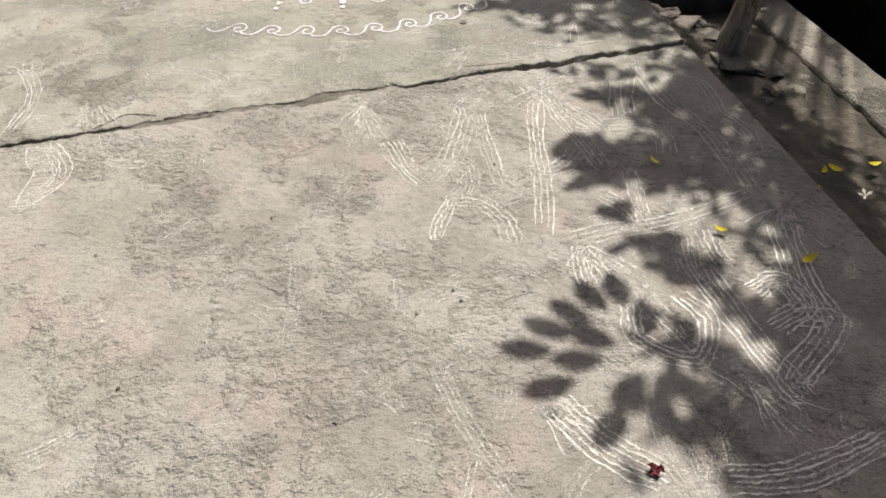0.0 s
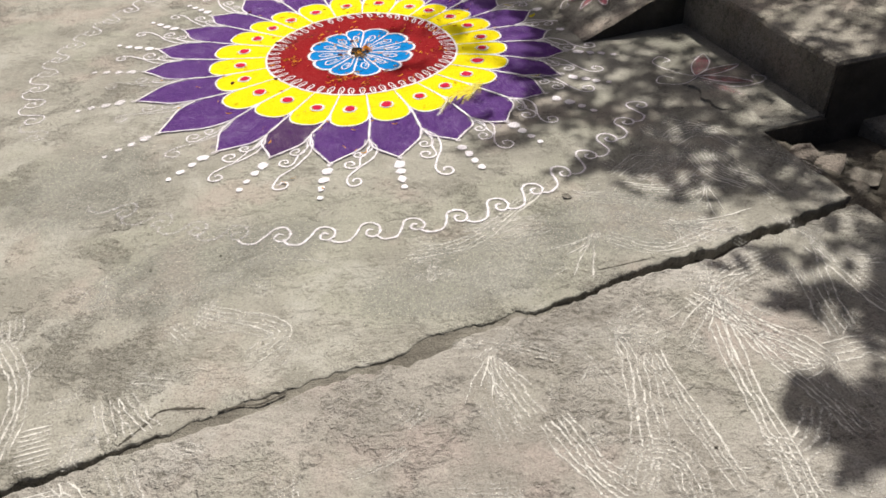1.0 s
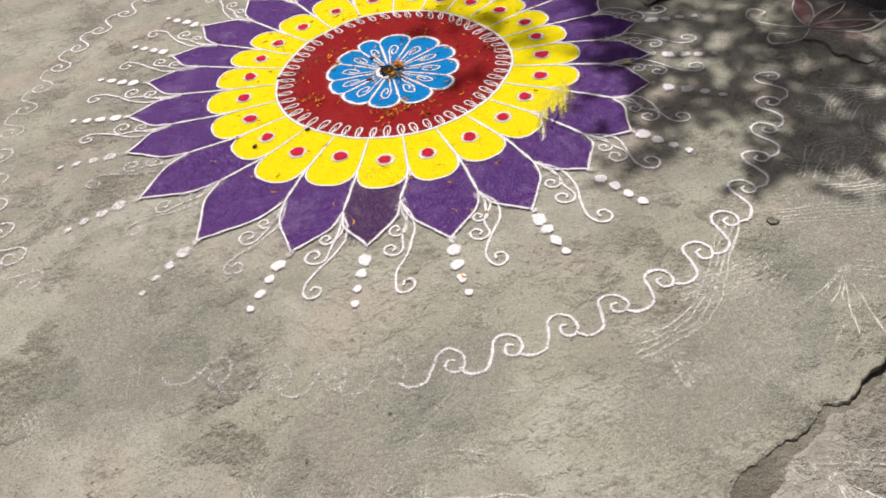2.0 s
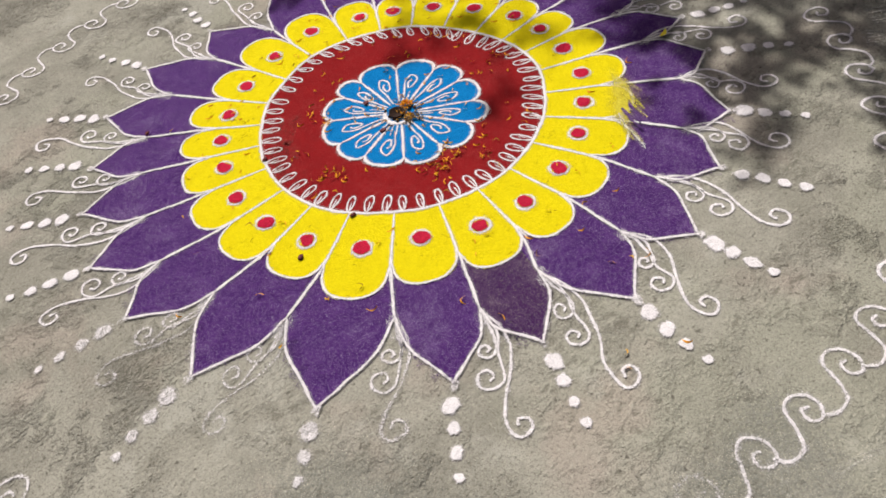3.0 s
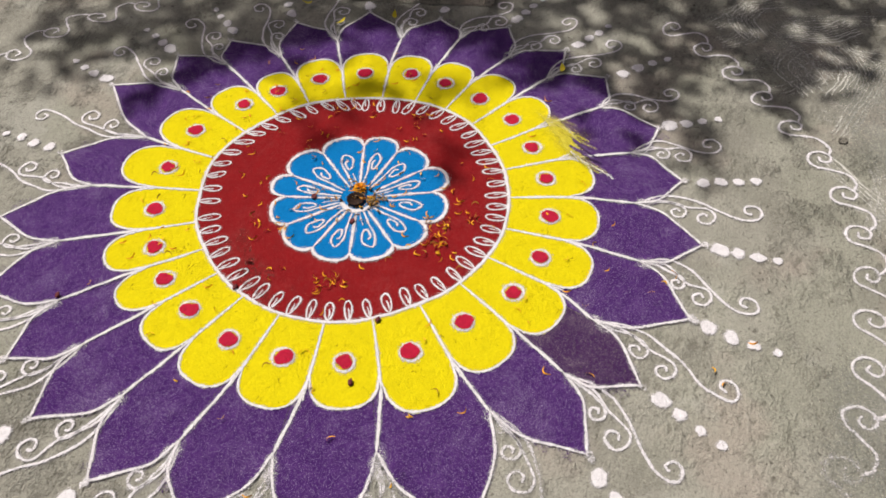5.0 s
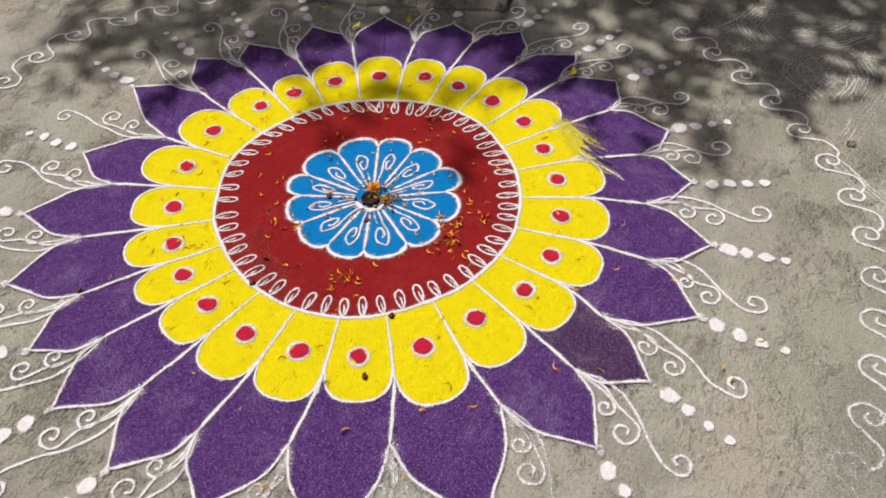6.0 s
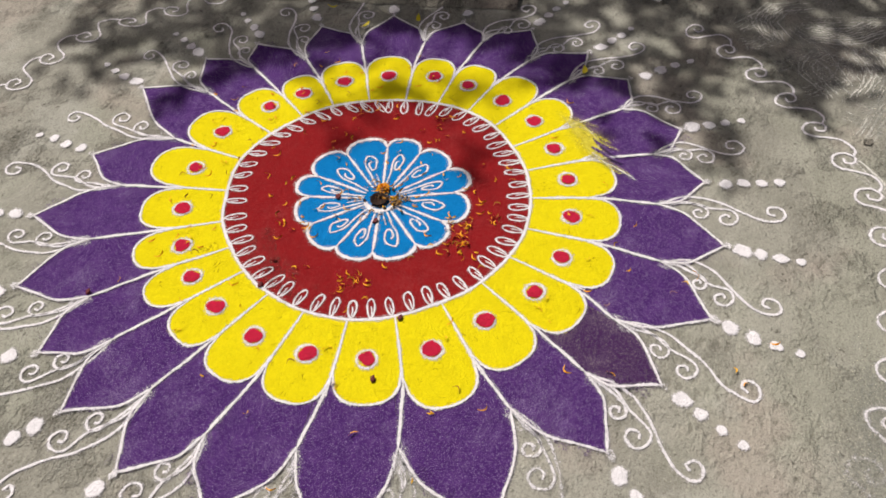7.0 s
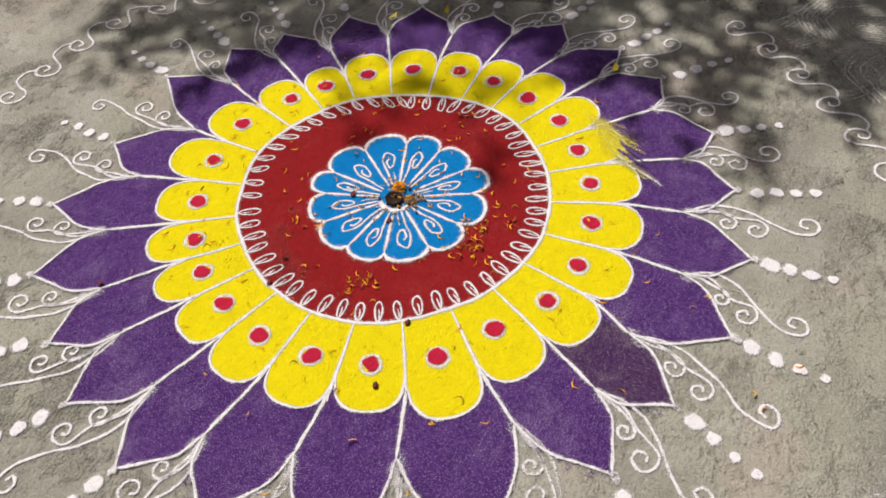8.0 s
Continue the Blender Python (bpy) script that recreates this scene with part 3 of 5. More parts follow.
# red field with its rim of small loops
red = part("red_disc", patch(Shape(), shaky([pol(-k * 4, rim(-k * 4)) for k in range(90)], 0.003), 0.0032, 1.35), M_RED, rangoli, "dark red powder disc strewn with petals")
part("white_rim", ribbon(Shape(), shaky([pol(-k * 3, rim(-k * 3)) for k in range(121)]), 0.0072, 0.0062, 1.0, taper=False), M_WHITE, red)
a = 107.0
while a > -250:
    step = 6.3 + 1.1 * math.sin(radians(a + 60)) ** 2 * (1 if a < -60 else 0.2) + rng.uniform(-0.35, 0.35)
    L, w, lean = rng.uniform(0.050, 0.062), rng.uniform(0.0105, 0.0135), rng.uniform(-6, 6) + (24 if 20 < a < 100 else -14 if -60 < a < 0 else 0)
    loop = []
    for k in range(21):
        t = math.tau * k / 20
        x, y = -L * 0.5 * (1 - math.cos(t)), w * math.sin(t) * (0.65 + 0.35 * (1 - math.cos(t)) / 2)
        loop.append(pol(a, rim(a) - 0.004) + pol(a + lean, x) + pol(a + 90, y))
    s = ribbon(Shape(), shaky(loop, 0.002), 0.0040, 0.0058, 0.9, taper=False)
    stem = [pol(a, rim(a) - 0.004) + pol(a + lean, -L * f) + pol(a + 90, w * 0.22 * math.sin(f * 5)) for f in (0.12, 0.28, 0.45, 0.62)]
    ribbon(s, stem, 0.0036, 0.0060, 0.8)
    part("white_loop", s, M_WHITE, red)
    a -= step

# blue flower
BTIP = [(29.5, 0.248), (4.9, 0.246), (-25.0, 0.243), (-54.3, 0.255), (-82.4, 0.246), (-114, 0.232), (-150.0, 0.220), (-179.2, 0.222), (-211.0, 0.233), (-240.9, 0.240), (-267, 0.253), (-292.1, 0.255)]
BNOTCH = [(16.5, 0.208), (-12.0, 0.202), (-41.7, 0.208), (-67.2, 0.202), (-99.5, 0.190), (-131.0, 0.194), (-166.0, 0.193), (-195.4, 0.203), (-227.0, 0.206), (-256.0, 0.203), (-278.2, 0.211), (-310.0, 0.211)]
flower = part("blue_flower", blob(Shape(), (0, 0), 0.06, 0.0046, 1.4), M_BLUE, rangoli, "bright blue powder flower with white spirals")
for i in range(12):
    a0, r0 = BNOTCH[i - 1] if i else (BNOTCH[11][0] + 360, BNOTCH[11][1])
    a1, r1 = BNOTCH[i]
    rt = BTIP[i][1]
    arc = []
    for k in range(15):
        q = -1 + k / 7
        e = r0 + (r1 - r0) * k / 14
        arc.append(pol((a0 + a1) / 2 + (a1 - a0) / 2 * q, e + (rt - e) * (1 - abs(q) ** 2.4) ** 0.6))
    ob = part("blue_petal", patch(Shape(), shaky(arc) + [pol(a1, 0.04), pol(a0, 0.04)], 0.0048, 1.4, 0.004), M_BLUE, flower)
    s = Shape()
    ribbon(s, shaky(arc), 0.0085, 0.0076, 1.0)
    ribbon(s, shaky([pol(a1, 0.05 + (r1 - 0.05) * k / 5) for k in range(6)]), 0.0062, 0.0074, 0.95)
    part("white_outline", s, M_WHITE, flower)
    m = (a0 + a1) / 2
    half = (a0 - a1) / 2
    sp = [pol(m + half * 0.30, 0.05), pol(m + half * 0.34, 0.10), pol(m + half * 0.42, 0.145), pol(m + half * 0.1, 0.178), pol(m - half * 0.36, 0.160),
          pol(m - half * 0.28, 0.125), pol(m + half * 0.05, 0.118), pol(m + half * 0.16, 0.142), pol(m - half * 0.05, 0.152)]
    part("white_spiral", ribbon(Shape(), shaky(spline(sp, 5)), 0.0046, 0.0074, 0.88), M_WHITE, flower)
    # stem beside the spiral
    if i % 3 == 0:
        part("white_spiral", ribbon(Shape(), shaky([pol(m - half * 0.4, 0.045), pol(m - half * 0.3, 0.075), pol(m - half * 0.2, 0.10)]), 0.0042, 0.0074, 0.7), M_WHITE, flower)

# three curling sprays at each notch: how far out and how far clockwise the long one's curl lies
LONG = [(0.350, 0.043), (0.363, -0.029), (0.318, 0.003), (0.281, 0.015), (0.294, 0.017), (0.279, 0.004), (0.252, 0.014), (0.226, 0.079),
        (0.275, 0.067), (0.283, 0.033), (0.223, 0.051), (0.231, 0.022), (0.306, 0.026), (0.271, 0.062), (0.334, 0.001), (0.306, 0.011),
        (0.280, -0.010), (0.290, 0.029), (0.306, 0.044), (0.296, 0.037), (0.352, 0.038), (0.326, -0.008), (0.351, 0.009), (0.344, 0.033)]
WORN_SPRAY = {15: 0.85, 16: 0.72, 17: 0.5, 18: 0.55, 19: 0.8}


def hook(r, t, q, bow):
    """A strand that leaves the notch along the petal and hooks clockwise into a small curl."""
    return [(0, 0), (0.4 * r, bow + 0.15 * t), (0.72 * r, t - 1.40 * q), (r + 0.35 * q, t - 1.15 * q), (r + 1.05 * q, t - 0.1 * q), (r + 0.45 * q, t + 0.95 * q),
            (r - 0.6 * q, t + 0.8 * q), (r - 0.85 * q, t), (r - 0.15 * q, t - 0.4 * q), (r + 0.25 * q, t + 0.05 * q)]


def swan(r, t, q):
    """The long strand: an S that ends in a curl turning the other way."""
    return [(0, 0), (0.18 * r, -0.026 + 0.1 * t), (0.36 * r, -0.034 + 0.2 * t), (0.54 * r, -0.020 + 0.4 * t), (0.71 * r, 0.002 + 0.8 * t), (0.88 * r, t + 0.95 * q),
            (r + 0.3 * q, t + q), (r + q, t + 0.25 * q), (r + 0.55 * q, t - 0.75 * q), (r - 0.45 * q, t - 0.75 * q), (r - 0.7 * q, t + 0.05 * q), (r, t + 0.3 * q)]


for i in range(24):
    a, r = NOTCH[i]
    r3, t3 = LONG[i]
    grow, lean = r3 / 0.295, (t3 - 0.024) / r3
    strands = [hook(0.107 * grow, 0.024 + lean * 0.107, 0.019 * rng.uniform(0.9, 1.1), -0.007), hook(0.174 * grow, 0.044 + lean * 0.174, 0.024 * rng.uniform(0.9, 1.1), -0.019), swan(r3, t3, 0.025 * rng.uniform(0.9, 1.1))]
    for k, pts in enumerate(strands):
        worn = WORN_SPRAY.get(i, 0.95) * (0.72 if k == 2 and 15 < i < 19 else 1.0)
        line = [pol(a, r + 0.004 + p[0]) + pol(a - 90, p[1]) for p in pts]
        part("white_spray", ribbon(Shape(), shaky(spline(line, 6), 0.005, 16), 0.0062 * rng.uniform(0.88, 1.1), 0.003, worn * rng.uniform(0.88, 1.0)), M_WHITE, rangoli)

# rows of white dots outside each tip: the row's drift in degrees, the first gap and the step
ROWS = [(-0.7, -1.0, 0.053, 0.058), (-1.1, -2.5, 0.053, 0.054), (-0.6, -1.2, 0.050, 0.052), (-0.1, -0.2, 0.051, 0.051), (-1.7, -1.4, 0.051, 0.050), (0.3, 0.0, 0.063, 0.056),
        (0.0, 0.2, 0.042, 0.060), (0.0, 0.0, 0.060, 0.062), (-0.3, -1.6, 0.059, 0.048), (-0.6, -1.2, 0.055, 0.050), (-0.9, -2.2, 0.060, 0.054), (-0.1, -0.9, 0.038, 0.050),
        (-0.7, -0.9, 0.055, 0.048), (-0.4, -1.0, 0.043, 0.048), (-0.4, -0.3, 0.050, 0.052), (-0.3, -0.7, 0.052, 0.053), (-1.0, -1.4, 0.055, 0.053), (-0.1, 0.7, 0.054, 0.055),
        (-0.9, -1.3, 0.062, 0.055), (-0.6, -1.9, 0.057, 0.056), (-0.5, -1.8, 0.050, 0.054), (-0.4, -1.8, 0.061, 0.051), (-1.7, -2.4, 0.063, 0.051), (0.0, 0.1, 0.049, 0.054)]
for i in range(24):
    a, r = TIPS[i]
    d0, d1, gap, step = ROWS[i]
    worn = 0.6 if i in (17, 18, 19) else 1.05
    for k in range(4):
        at = pol(a + d0 + (d1 - d0) * k / 3 + rng.uniform(-0.15, 0.15), r + gap + step * k + rng.uniform(-0.002, 0.002))
        part("white_dot", blob(Shape(), at, (0.0185, 0.0160, 0.0135, 0.0110)[k] * rng.uniform(0.9, 1.1), 0.003, worn, 0.35, rng.uniform(0.95, 1.3), radians(a)), M_WHITE, rangoli)

# loose powder: white round the roots of the sprays and the tips, purple spilt past the outlines
for i in range(24):
    (a, r), (at, rt) = NOTCH[i], TIPS[i]
    part("dust", blob(Shape(), pol(a, r + 0.028), 0.017, 0.0024, rng.uniform(0.22, 0.36), 0.5, 2.0, radians(a)), M_WHITE, rangoli, "thin white powder spilt on the concrete")
    part("dust", blob(Shape(), pol(at, rt + 0.006), 0.010, 0.0056, rng.uniform(0.35, 0.65), 0.6, 1.3, radians(at)), M_WHITE, rangoli, "thin white powder spilt on the concrete")
    for f, sd in ((0.35, 1), (0.8, 1), (0.6, -1)):
        q = pol(a, r).lerp(pol(at, rt), f + rng.uniform(-0.15, 0.15)) + pol(at + (90 if a > at else -90), 0.020)
        part("dust", blob(Shape(), q, rng.uniform(0.012, 0.02), 0.0022, rng.uniform(0.12, 0.34), 0.6, 1.8, radians(at)), M_PURPLE, rangoli, "thin purple powder spilt on the concrete")

# border of running scrolls
RING = [(-30, 1.245), (-35, 1.25), (-47, 1.255), (-60, 1.28), (-67, 1.305), (-74, 1.325), (-92, 1.32), (-110, 1.33), (-165, 1.345), (-180, 1.375), (-213, 1.402), (-225, 1.437), (-245, 1.438), (-278, 1.37), (-285, 1.38), (-292, 1.35), (-298, 1.276), (-305, 1.235), (-330, 1.22), (-345, 1.2)]


def ring_r(a):
    for (a0, r0), (a1, r1) in zip(RING, RING[1:]):
        if a1 <= a <= a0:
            return r0 + (r1 - r0) * (a0 - a) / (a0 - a1)
    return 1.3


WAVE = [(0.10, -0.10), (0.28, -0.25), (0.55, -0.21), (0.70, 0.05), (0.80, 0.30), (1.0, 0.38), (1.20, 0.22), (1.21, -0.02), (1.06, -0.13), (0.91, -0.03), (0.95, 0.13), (1.08, 0.10)]
a = -36.0
while a > -338:
    rr = ring_r(a)
    pitch = 0.138 if a > -120 else 0.15
    deg = math.degrees(pitch / rr)
    strong = 0.95 if a > -82 else 0.78 if a > -98 else 0.62 if a > -108 else 0.30 if a > -160 else 0.62 if a > -185 else 0.5 if a > -212 else 0.85 if a > -330 else 0.5
    line = []
    for s, h in WAVE:
        an = a - deg + (s - 0.0) * deg
        line.append(pol(an, ring_r(max(-345, min(-30, an))) + 0.017 - h * pitch * rng.uniform(0.95, 1.05)))
    if not (-128 > a > -158 and rng.random() < 0.5):
        part("white_scroll", ribbon(Shape(), shaky(spline(line, 5), 0.006, 12), 0.0066, 0.003, strong * rng.uniform(0.9, 1.05)), M_WHITE, rangoli)
    a -= deg

# yellow powder rubbed across the purple: a thick wedge, then streaks dragged outwards
wedge = [pol(-40, 0.62), pol(-43, 0.655), pol(-48, 0.66), pol(-54, 0.680), pol(-55, 0.655), pol(-60, 0.66), pol(-61, 0.635), pol(-56, 0.60), pol(-48, 0.60)]
part("smear", patch(Shape(), shaky(spline(wedge, 4), 0.008), 0.0084, 0.55, 0.026, 0.0005), M_YELLOW_DUST, rangoli, "yellow powder rubbed over the purple")
for a0, r0, a1, r1, w_, cv, m_ in ((-46, 0.635, -55.6, 0.690, 0.010, 0.42, M_YELLOW_DUST), (-49, 0.63, -58.5, 0.70, 0.008, 0.34, M_YELLOW_DUST), (-57, 0.62, -68.2, 0.712, 0.008, 0.45, M_WHITE), (-56, 0.615, -66.5, 0.700, 0.009, 0.38, M_YELLOW_DUST),
                                   (-60, 0.63, -66, 0.675, 0.011, 0.42, M_YELLOW_DUST), (-52, 0.650, -60.5, 0.684, 0.007, 0.9, M_PURPLE), (-55, 0.630, -62.5, 0.690, 0.009, 0.9, M_PURPLE), (-44, 0.65, -49, 0.688, 0.009, 0.32, M_YELLOW_DUST)):
    row = [pol(a0 + (a1 - a0) * f, r0 + (r1 - r0) * f ** 1.3) for f in (0, 0.2, 0.4, 0.6, 0.8, 1.0)]
    part("smear", ribbon(Shape(), shaky(row, 0.004), w_, 0.0094 + 0.0002 * rng.random(), cv, 0.35), m_, rangoli, "rubbed streak of powder")


# small lotus sketches beside the drawing
def lotus(at, turn, size, zs, label, strength=1.0):
    s = empty("flower_sketch", (at[0], at[1], zs), label, "chalk drawing", "flower sketches")
    for ang, wide, fill in ((58, 0.15, 0.42), (16, 0.11, 0.30), (-27, 0.11, 0.46), (-60, 0.10, 0.26)):
        pet = [pol(turn + ang, size * t) + pol(turn + ang + 90, size * wide * math.sin(math.pi * min(1, t * 0.98)) ** 0.8 * sd)
               for sd, ts in ((1, [0.0, 0.2, 0.4, 0.6, 0.8, 1.0]), (-1, [0.8, 0.6, 0.4, 0.2, 0.0])) for t in ts]
        p = part("petal", patch(Shape(), shaky(pet), 0.002, fill * strength), M_ROSE, s)
        part("white_outline", ribbon(Shape(), shaky(spline(pet, 3)), 0.0042, 0.005, 0.85 if ang > -50 else 0.4), M_WHITE, p)
    for sp in ([(0, 0), (-0.3, 0.25), (-0.55, 0.7), (-0.35, 0.95), (-0.2, 0.75), (-0.35, 0.7)], [(0, -0.05), (-0.35, -0.25), (-0.75, -0.1), (-0.6, 0.15), (-0.4, 0.0)],
               [(0.1, -0.2), (0.5, -0.55), (1.0, -0.5), (1.2, -0.3), (1.0, -0.2), (0.95, -0.35)]):
        pts = [pol(turn, x * size) + pol(turn + 90, y * size) for x, y in sp]
        part("white_curl", ribbon(Shape(), shaky(spline(pts, 5)), 0.0046, 0.004, 0.72), M_WHITE, s)
    part("white_smudge", blob(Shape(), pol(turn - 70, size * 0.28), size * 0.3, 0.0022, 0.25, 0.3), M_CHALK, s)
    return s


lotus((0.737, 3.840), 0, 0.215, 0.007, "faded pink lotus sketch in chalk on concrete")
sk = lotus((0.59, 4.64), 190, 0.17, 0.0, "pink and white chalk flower on the ramp", 1.8)
sk.matrix_basis = Matrix.Translation((0.59, 4.64, 0.102)) @ Matrix.Rotation(radians(10.3), 4, "Z") @ Matrix.Rotation(radians(-21.8), 4, "Y")

# smoother grey cement wash between the border and the crack
for x, y, r_, st, tn in ((-0.30, 2.84, 0.17, 1.9, 0.3), (0.18, 2.98, 0.15, 1.6, 0.2), (-1.05, 3.02, 0.2, 1.7, 0.35), (-1.55, 3.5, 0.25, 1.2, 1.0)):
    thing("cement_wash", blob(Shape(), (x, y), r_, 0.0006, 0.36, 0.35, st, tn), M_WASH, "smooth pale grey cement wash on the paving", "cement patch", kind="structure")
for k in range(24):
    a_, r_ = rng.uniform(-232, -178), rng.uniform(0.325, 0.395)
    part("dust", blob(Shape(), pol(a_, r_), rng.uniform(0.008, 0.018), 0.0052, rng.uniform(0.05, 0.17), 0.6, rng.uniform(1.6, 3.2), radians(a_ + 90 + rng.uniform(-14, 14))), M_RED_DUST, red, "pale dust rubbed into the red powder")

# ---- faint combed chalk strokes all over the paving ----
COMBS = [
    [(0.263, 2.517), (0.242, 2.28), (0.241, 2.057), (0.217, 1.81)], [(0.245, 2.638), (0.323, 2.514), (0.428, 2.396), (0.459, 2.322)], [(0.653, 2.776), (0.709, 2.519), (0.8, 2.321), (0.847, 2.0)],
    [(0.837, 1.982), (0.706, 1.913), (0.54, 1.85), (0.395, 1.824), (0.262, 1.781)], [(0.478, 2.367), (0.588, 2.373), (0.652, 2.28), (0.639, 2.185)], [(0.409, 1.987), (0.459, 1.927), (0.493, 1.835)],
    [(0.2, 2.133), (0.272, 2.118), (0.328, 2.159), (0.37, 2.225)], [(-1.352, 2.31), (-1.252, 2.187), (-1.232, 2.083), (-1.31, 1.956)],
]
COMBS_2 = [
    [(0.02, 2.448), (-0.01, 2.296), (-0.036, 2.169)], [(0.73, 2.671), (0.843, 2.632), (0.864, 2.509), (0.861, 2.424)], [(0.878, 2.423), (0.928, 2.314), (0.92, 2.215)],
    [(-0.035, 1.974), (0.047, 1.96), (0.113, 1.874), (0.129, 1.773)], [(0.665, 1.825), (0.665, 1.742), (0.682, 1.679)], [(0.321, 1.762), (0.388, 1.696), (0.468, 1.56)],
    [(0.3, 1.76), (0.42, 1.6), (0.52, 1.39), (0.62, 1.26), (0.71, 1.11)], [(-1.28, 2.529), (-1.217, 2.344), (-1.153, 2.203)], [(0.594, 2.68), (0.564, 2.557), (0.552, 2.416)],
]
COMBS_3 = [
    [(0.061, 2.446), (0.08, 2.266), (0.114, 2.044)], [(-0.1, 2.077), (-0.052, 2.159), (0.012, 2.134), (0.01, 2.03), (-0.035, 1.974)], [(-0.035, 1.974), (-0.071, 1.867), (-0.082, 1.793)],
    [(0.292, 2.604), (0.346, 2.401), (0.4, 2.247), (0.435, 2.109)], [(0.508, 2.104), (0.508, 2.021), (0.507, 1.852)], [(0.308, 1.763), (0.302, 1.685), (0.309, 1.613)], [(0.597, 1.795), (0.586, 1.685), (0.606, 1.597)],
    [(0.281, 2.636), (0.426, 2.707), (0.531, 2.75)], [(-0.226, 2.284), (-0.175, 2.145), (-0.11, 2.057)], [(-1.122, 2.201), (-1.041, 2.174), (-0.953, 2.18)], [(-1.237, 2.526), (-1.157, 2.415), (-1.017, 2.332)],
    [(-1.699, 2.826), (-1.593, 2.787), (-1.612, 2.888)], [(-0.332, 2.47), (-0.302, 2.363), (-0.273, 2.287)],
]
COMBS_4 = [
    [(0.4, 1.54), (0.4, 1.43), (0.52, 1.36), (0.58, 1.48), (0.53, 1.58)], [(0.72, 1.58), (0.8, 1.62), (0.83, 1.53), (0.73, 1.46)], [(0.79, 1.5), (0.89, 1.48), (0.73, 1.3), (0.75, 1.26)],
    [(0.51, 1.05), (0.66, 1.06), (0.87, 1.15)], [(0.88, 1.84), (0.86, 1.61), (0.88, 1.48)], [(0.61, 1.66), (0.67, 1.42), (0.73, 1.23)], [(0.18, 1.24), (0.28, 1.12), (0.39, 1.05)],
]
COMBS_5 = [
    [(-1.62, 2.81), (-1.5, 2.6), (-1.49, 2.35)], [(0.58, 3.35), (0.68, 2.98)], [(0.09, 2.92), (0.24, 2.83), (0.46, 2.9)], [(0.28, 2.94), (0.38, 2.8)], [(-1.09, 2.82), (-0.86, 2.7), (-0.94, 2.6)], [(-0.32, 3.06), (-0.04, 3.02)],
    [(0.05, 3.15), (0.3, 3.05), (0.44, 3.0)], [(0.35, 3.2), (0.5, 3.12), (0.6, 3.16)], [(0.2, 3.33), (0.3, 3.22), (0.42, 3.2)], [(-0.05, 3.2), (-0.3, 2.98), (-0.5, 2.95)], [(0.5, 3.55), (0.62, 3.45), (0.7, 3.3)],
]
COMBS_6 = [
    [(0.58, 3.34), (0.46, 3.21), (0.30, 3.13)], [(0.49, 3.16), (0.37, 3.10), (0.21, 3.15)], [(0.44, 3.25), (0.34, 3.30), (0.22, 3.22)], [(0.62, 3.10), (0.54, 3.20), (0.53, 3.33)], [(0.66, 3.42), (0.56, 3.46), (0.46, 3.40)], [(0.40, 3.52), (0.48, 3.44), (0.60, 3.50)],
    [(-0.30, 3.0), (-0.17, 3.03), (-0.05, 3.05)], [(-0.26, 2.93), (-0.15, 2.97), (-0.04, 3.01)], [(0.36, 2.93), (0.42, 2.86), (0.50, 2.88)], [(0.17, 3.02), (0.20, 2.92), (0.26, 2.83)], [(0.20, 3.02), (0.30, 2.94), (0.38, 2.86)], [(-1.13, 2.88), (-1.06, 2.93), (-0.98, 2.94)], [(-1.06, 2.75), (-0.95, 2.74), (-0.86, 2.68)],
    [(0.86, 3.10), (0.80, 3.22), (0.70, 3.30)], [(0.30, 3.42), (0.38, 3.36), (0.46, 3.36)],
]
for k, c in enumerate(COMBS + COMBS_2 + COMBS_3 + COMBS_4 + COMBS_5 + COMBS_6):
    pts = spline(c, 14)
    lines = rng.choice((4, 4, 5)) if k < 17 else rng.choice((4, 5, 6)) if k < 48 else rng.choice((6, 7, 8)) if k < 54 else rng.choice((4, 5))
    gap = rng.uniform(0.016, 0.021) if k < 17 else rng.uniform(0.012, 0.017)
    stroke = empty("chalk_stroke", (0, 0, 0), "faint combed stroke of white chalk on worn concrete", "chalk mark", "combed chalk strokes")
    c0 = (0.86 if k < 8 else 0.78 if k < 17 else 0.70 if k < 30 else 0.88 if k < 37 else 0.66 if k < 48 else 0.85 if k < 54 else 0.52) * rng.uniform(0.8, 1.15)
    for j in range(lines):
        off, s = (j - (lines - 1) / 2) * gap, rng.random() * 30
        line = Shape()
        row = []
        for i, p in enumerate(pts):
            dd = (pts[min(i + 1, len(pts) - 1)] - pts[max(i - 1, 0)]).normalized()
            o = off * (1 + 0.25 * noise.noise((i * 0.1, k, 0))) + 0.0045 * noise.noise((i * 0.9, s, 0)) + 0.006 * noise.noise((i * 0.22, s, 4))
            q = Vector((p.x - dd.y * o, p.y + dd.x * o))
            if abs(q.y - crack_y(q.x)) < 0.03:
                if len(row) > 3:
                    part("chalk_line", ribbon(Shape(), row, 0.0042, 0.0012, c0, 0.3), M_CHALK, stroke)
                row = []
            else:
                row.append(q)
        row = row[:len(row) - rng.randint(0, 3)]
        if len(row) > 3:
            ribbon(line, row, rng.uniform(0.0046, 0.0062), 0.0012, c0 * rng.uniform(0.75, 1.1), 0.3)
        if line.v:
            part("chalk_line", line, M_CHALK, stroke)
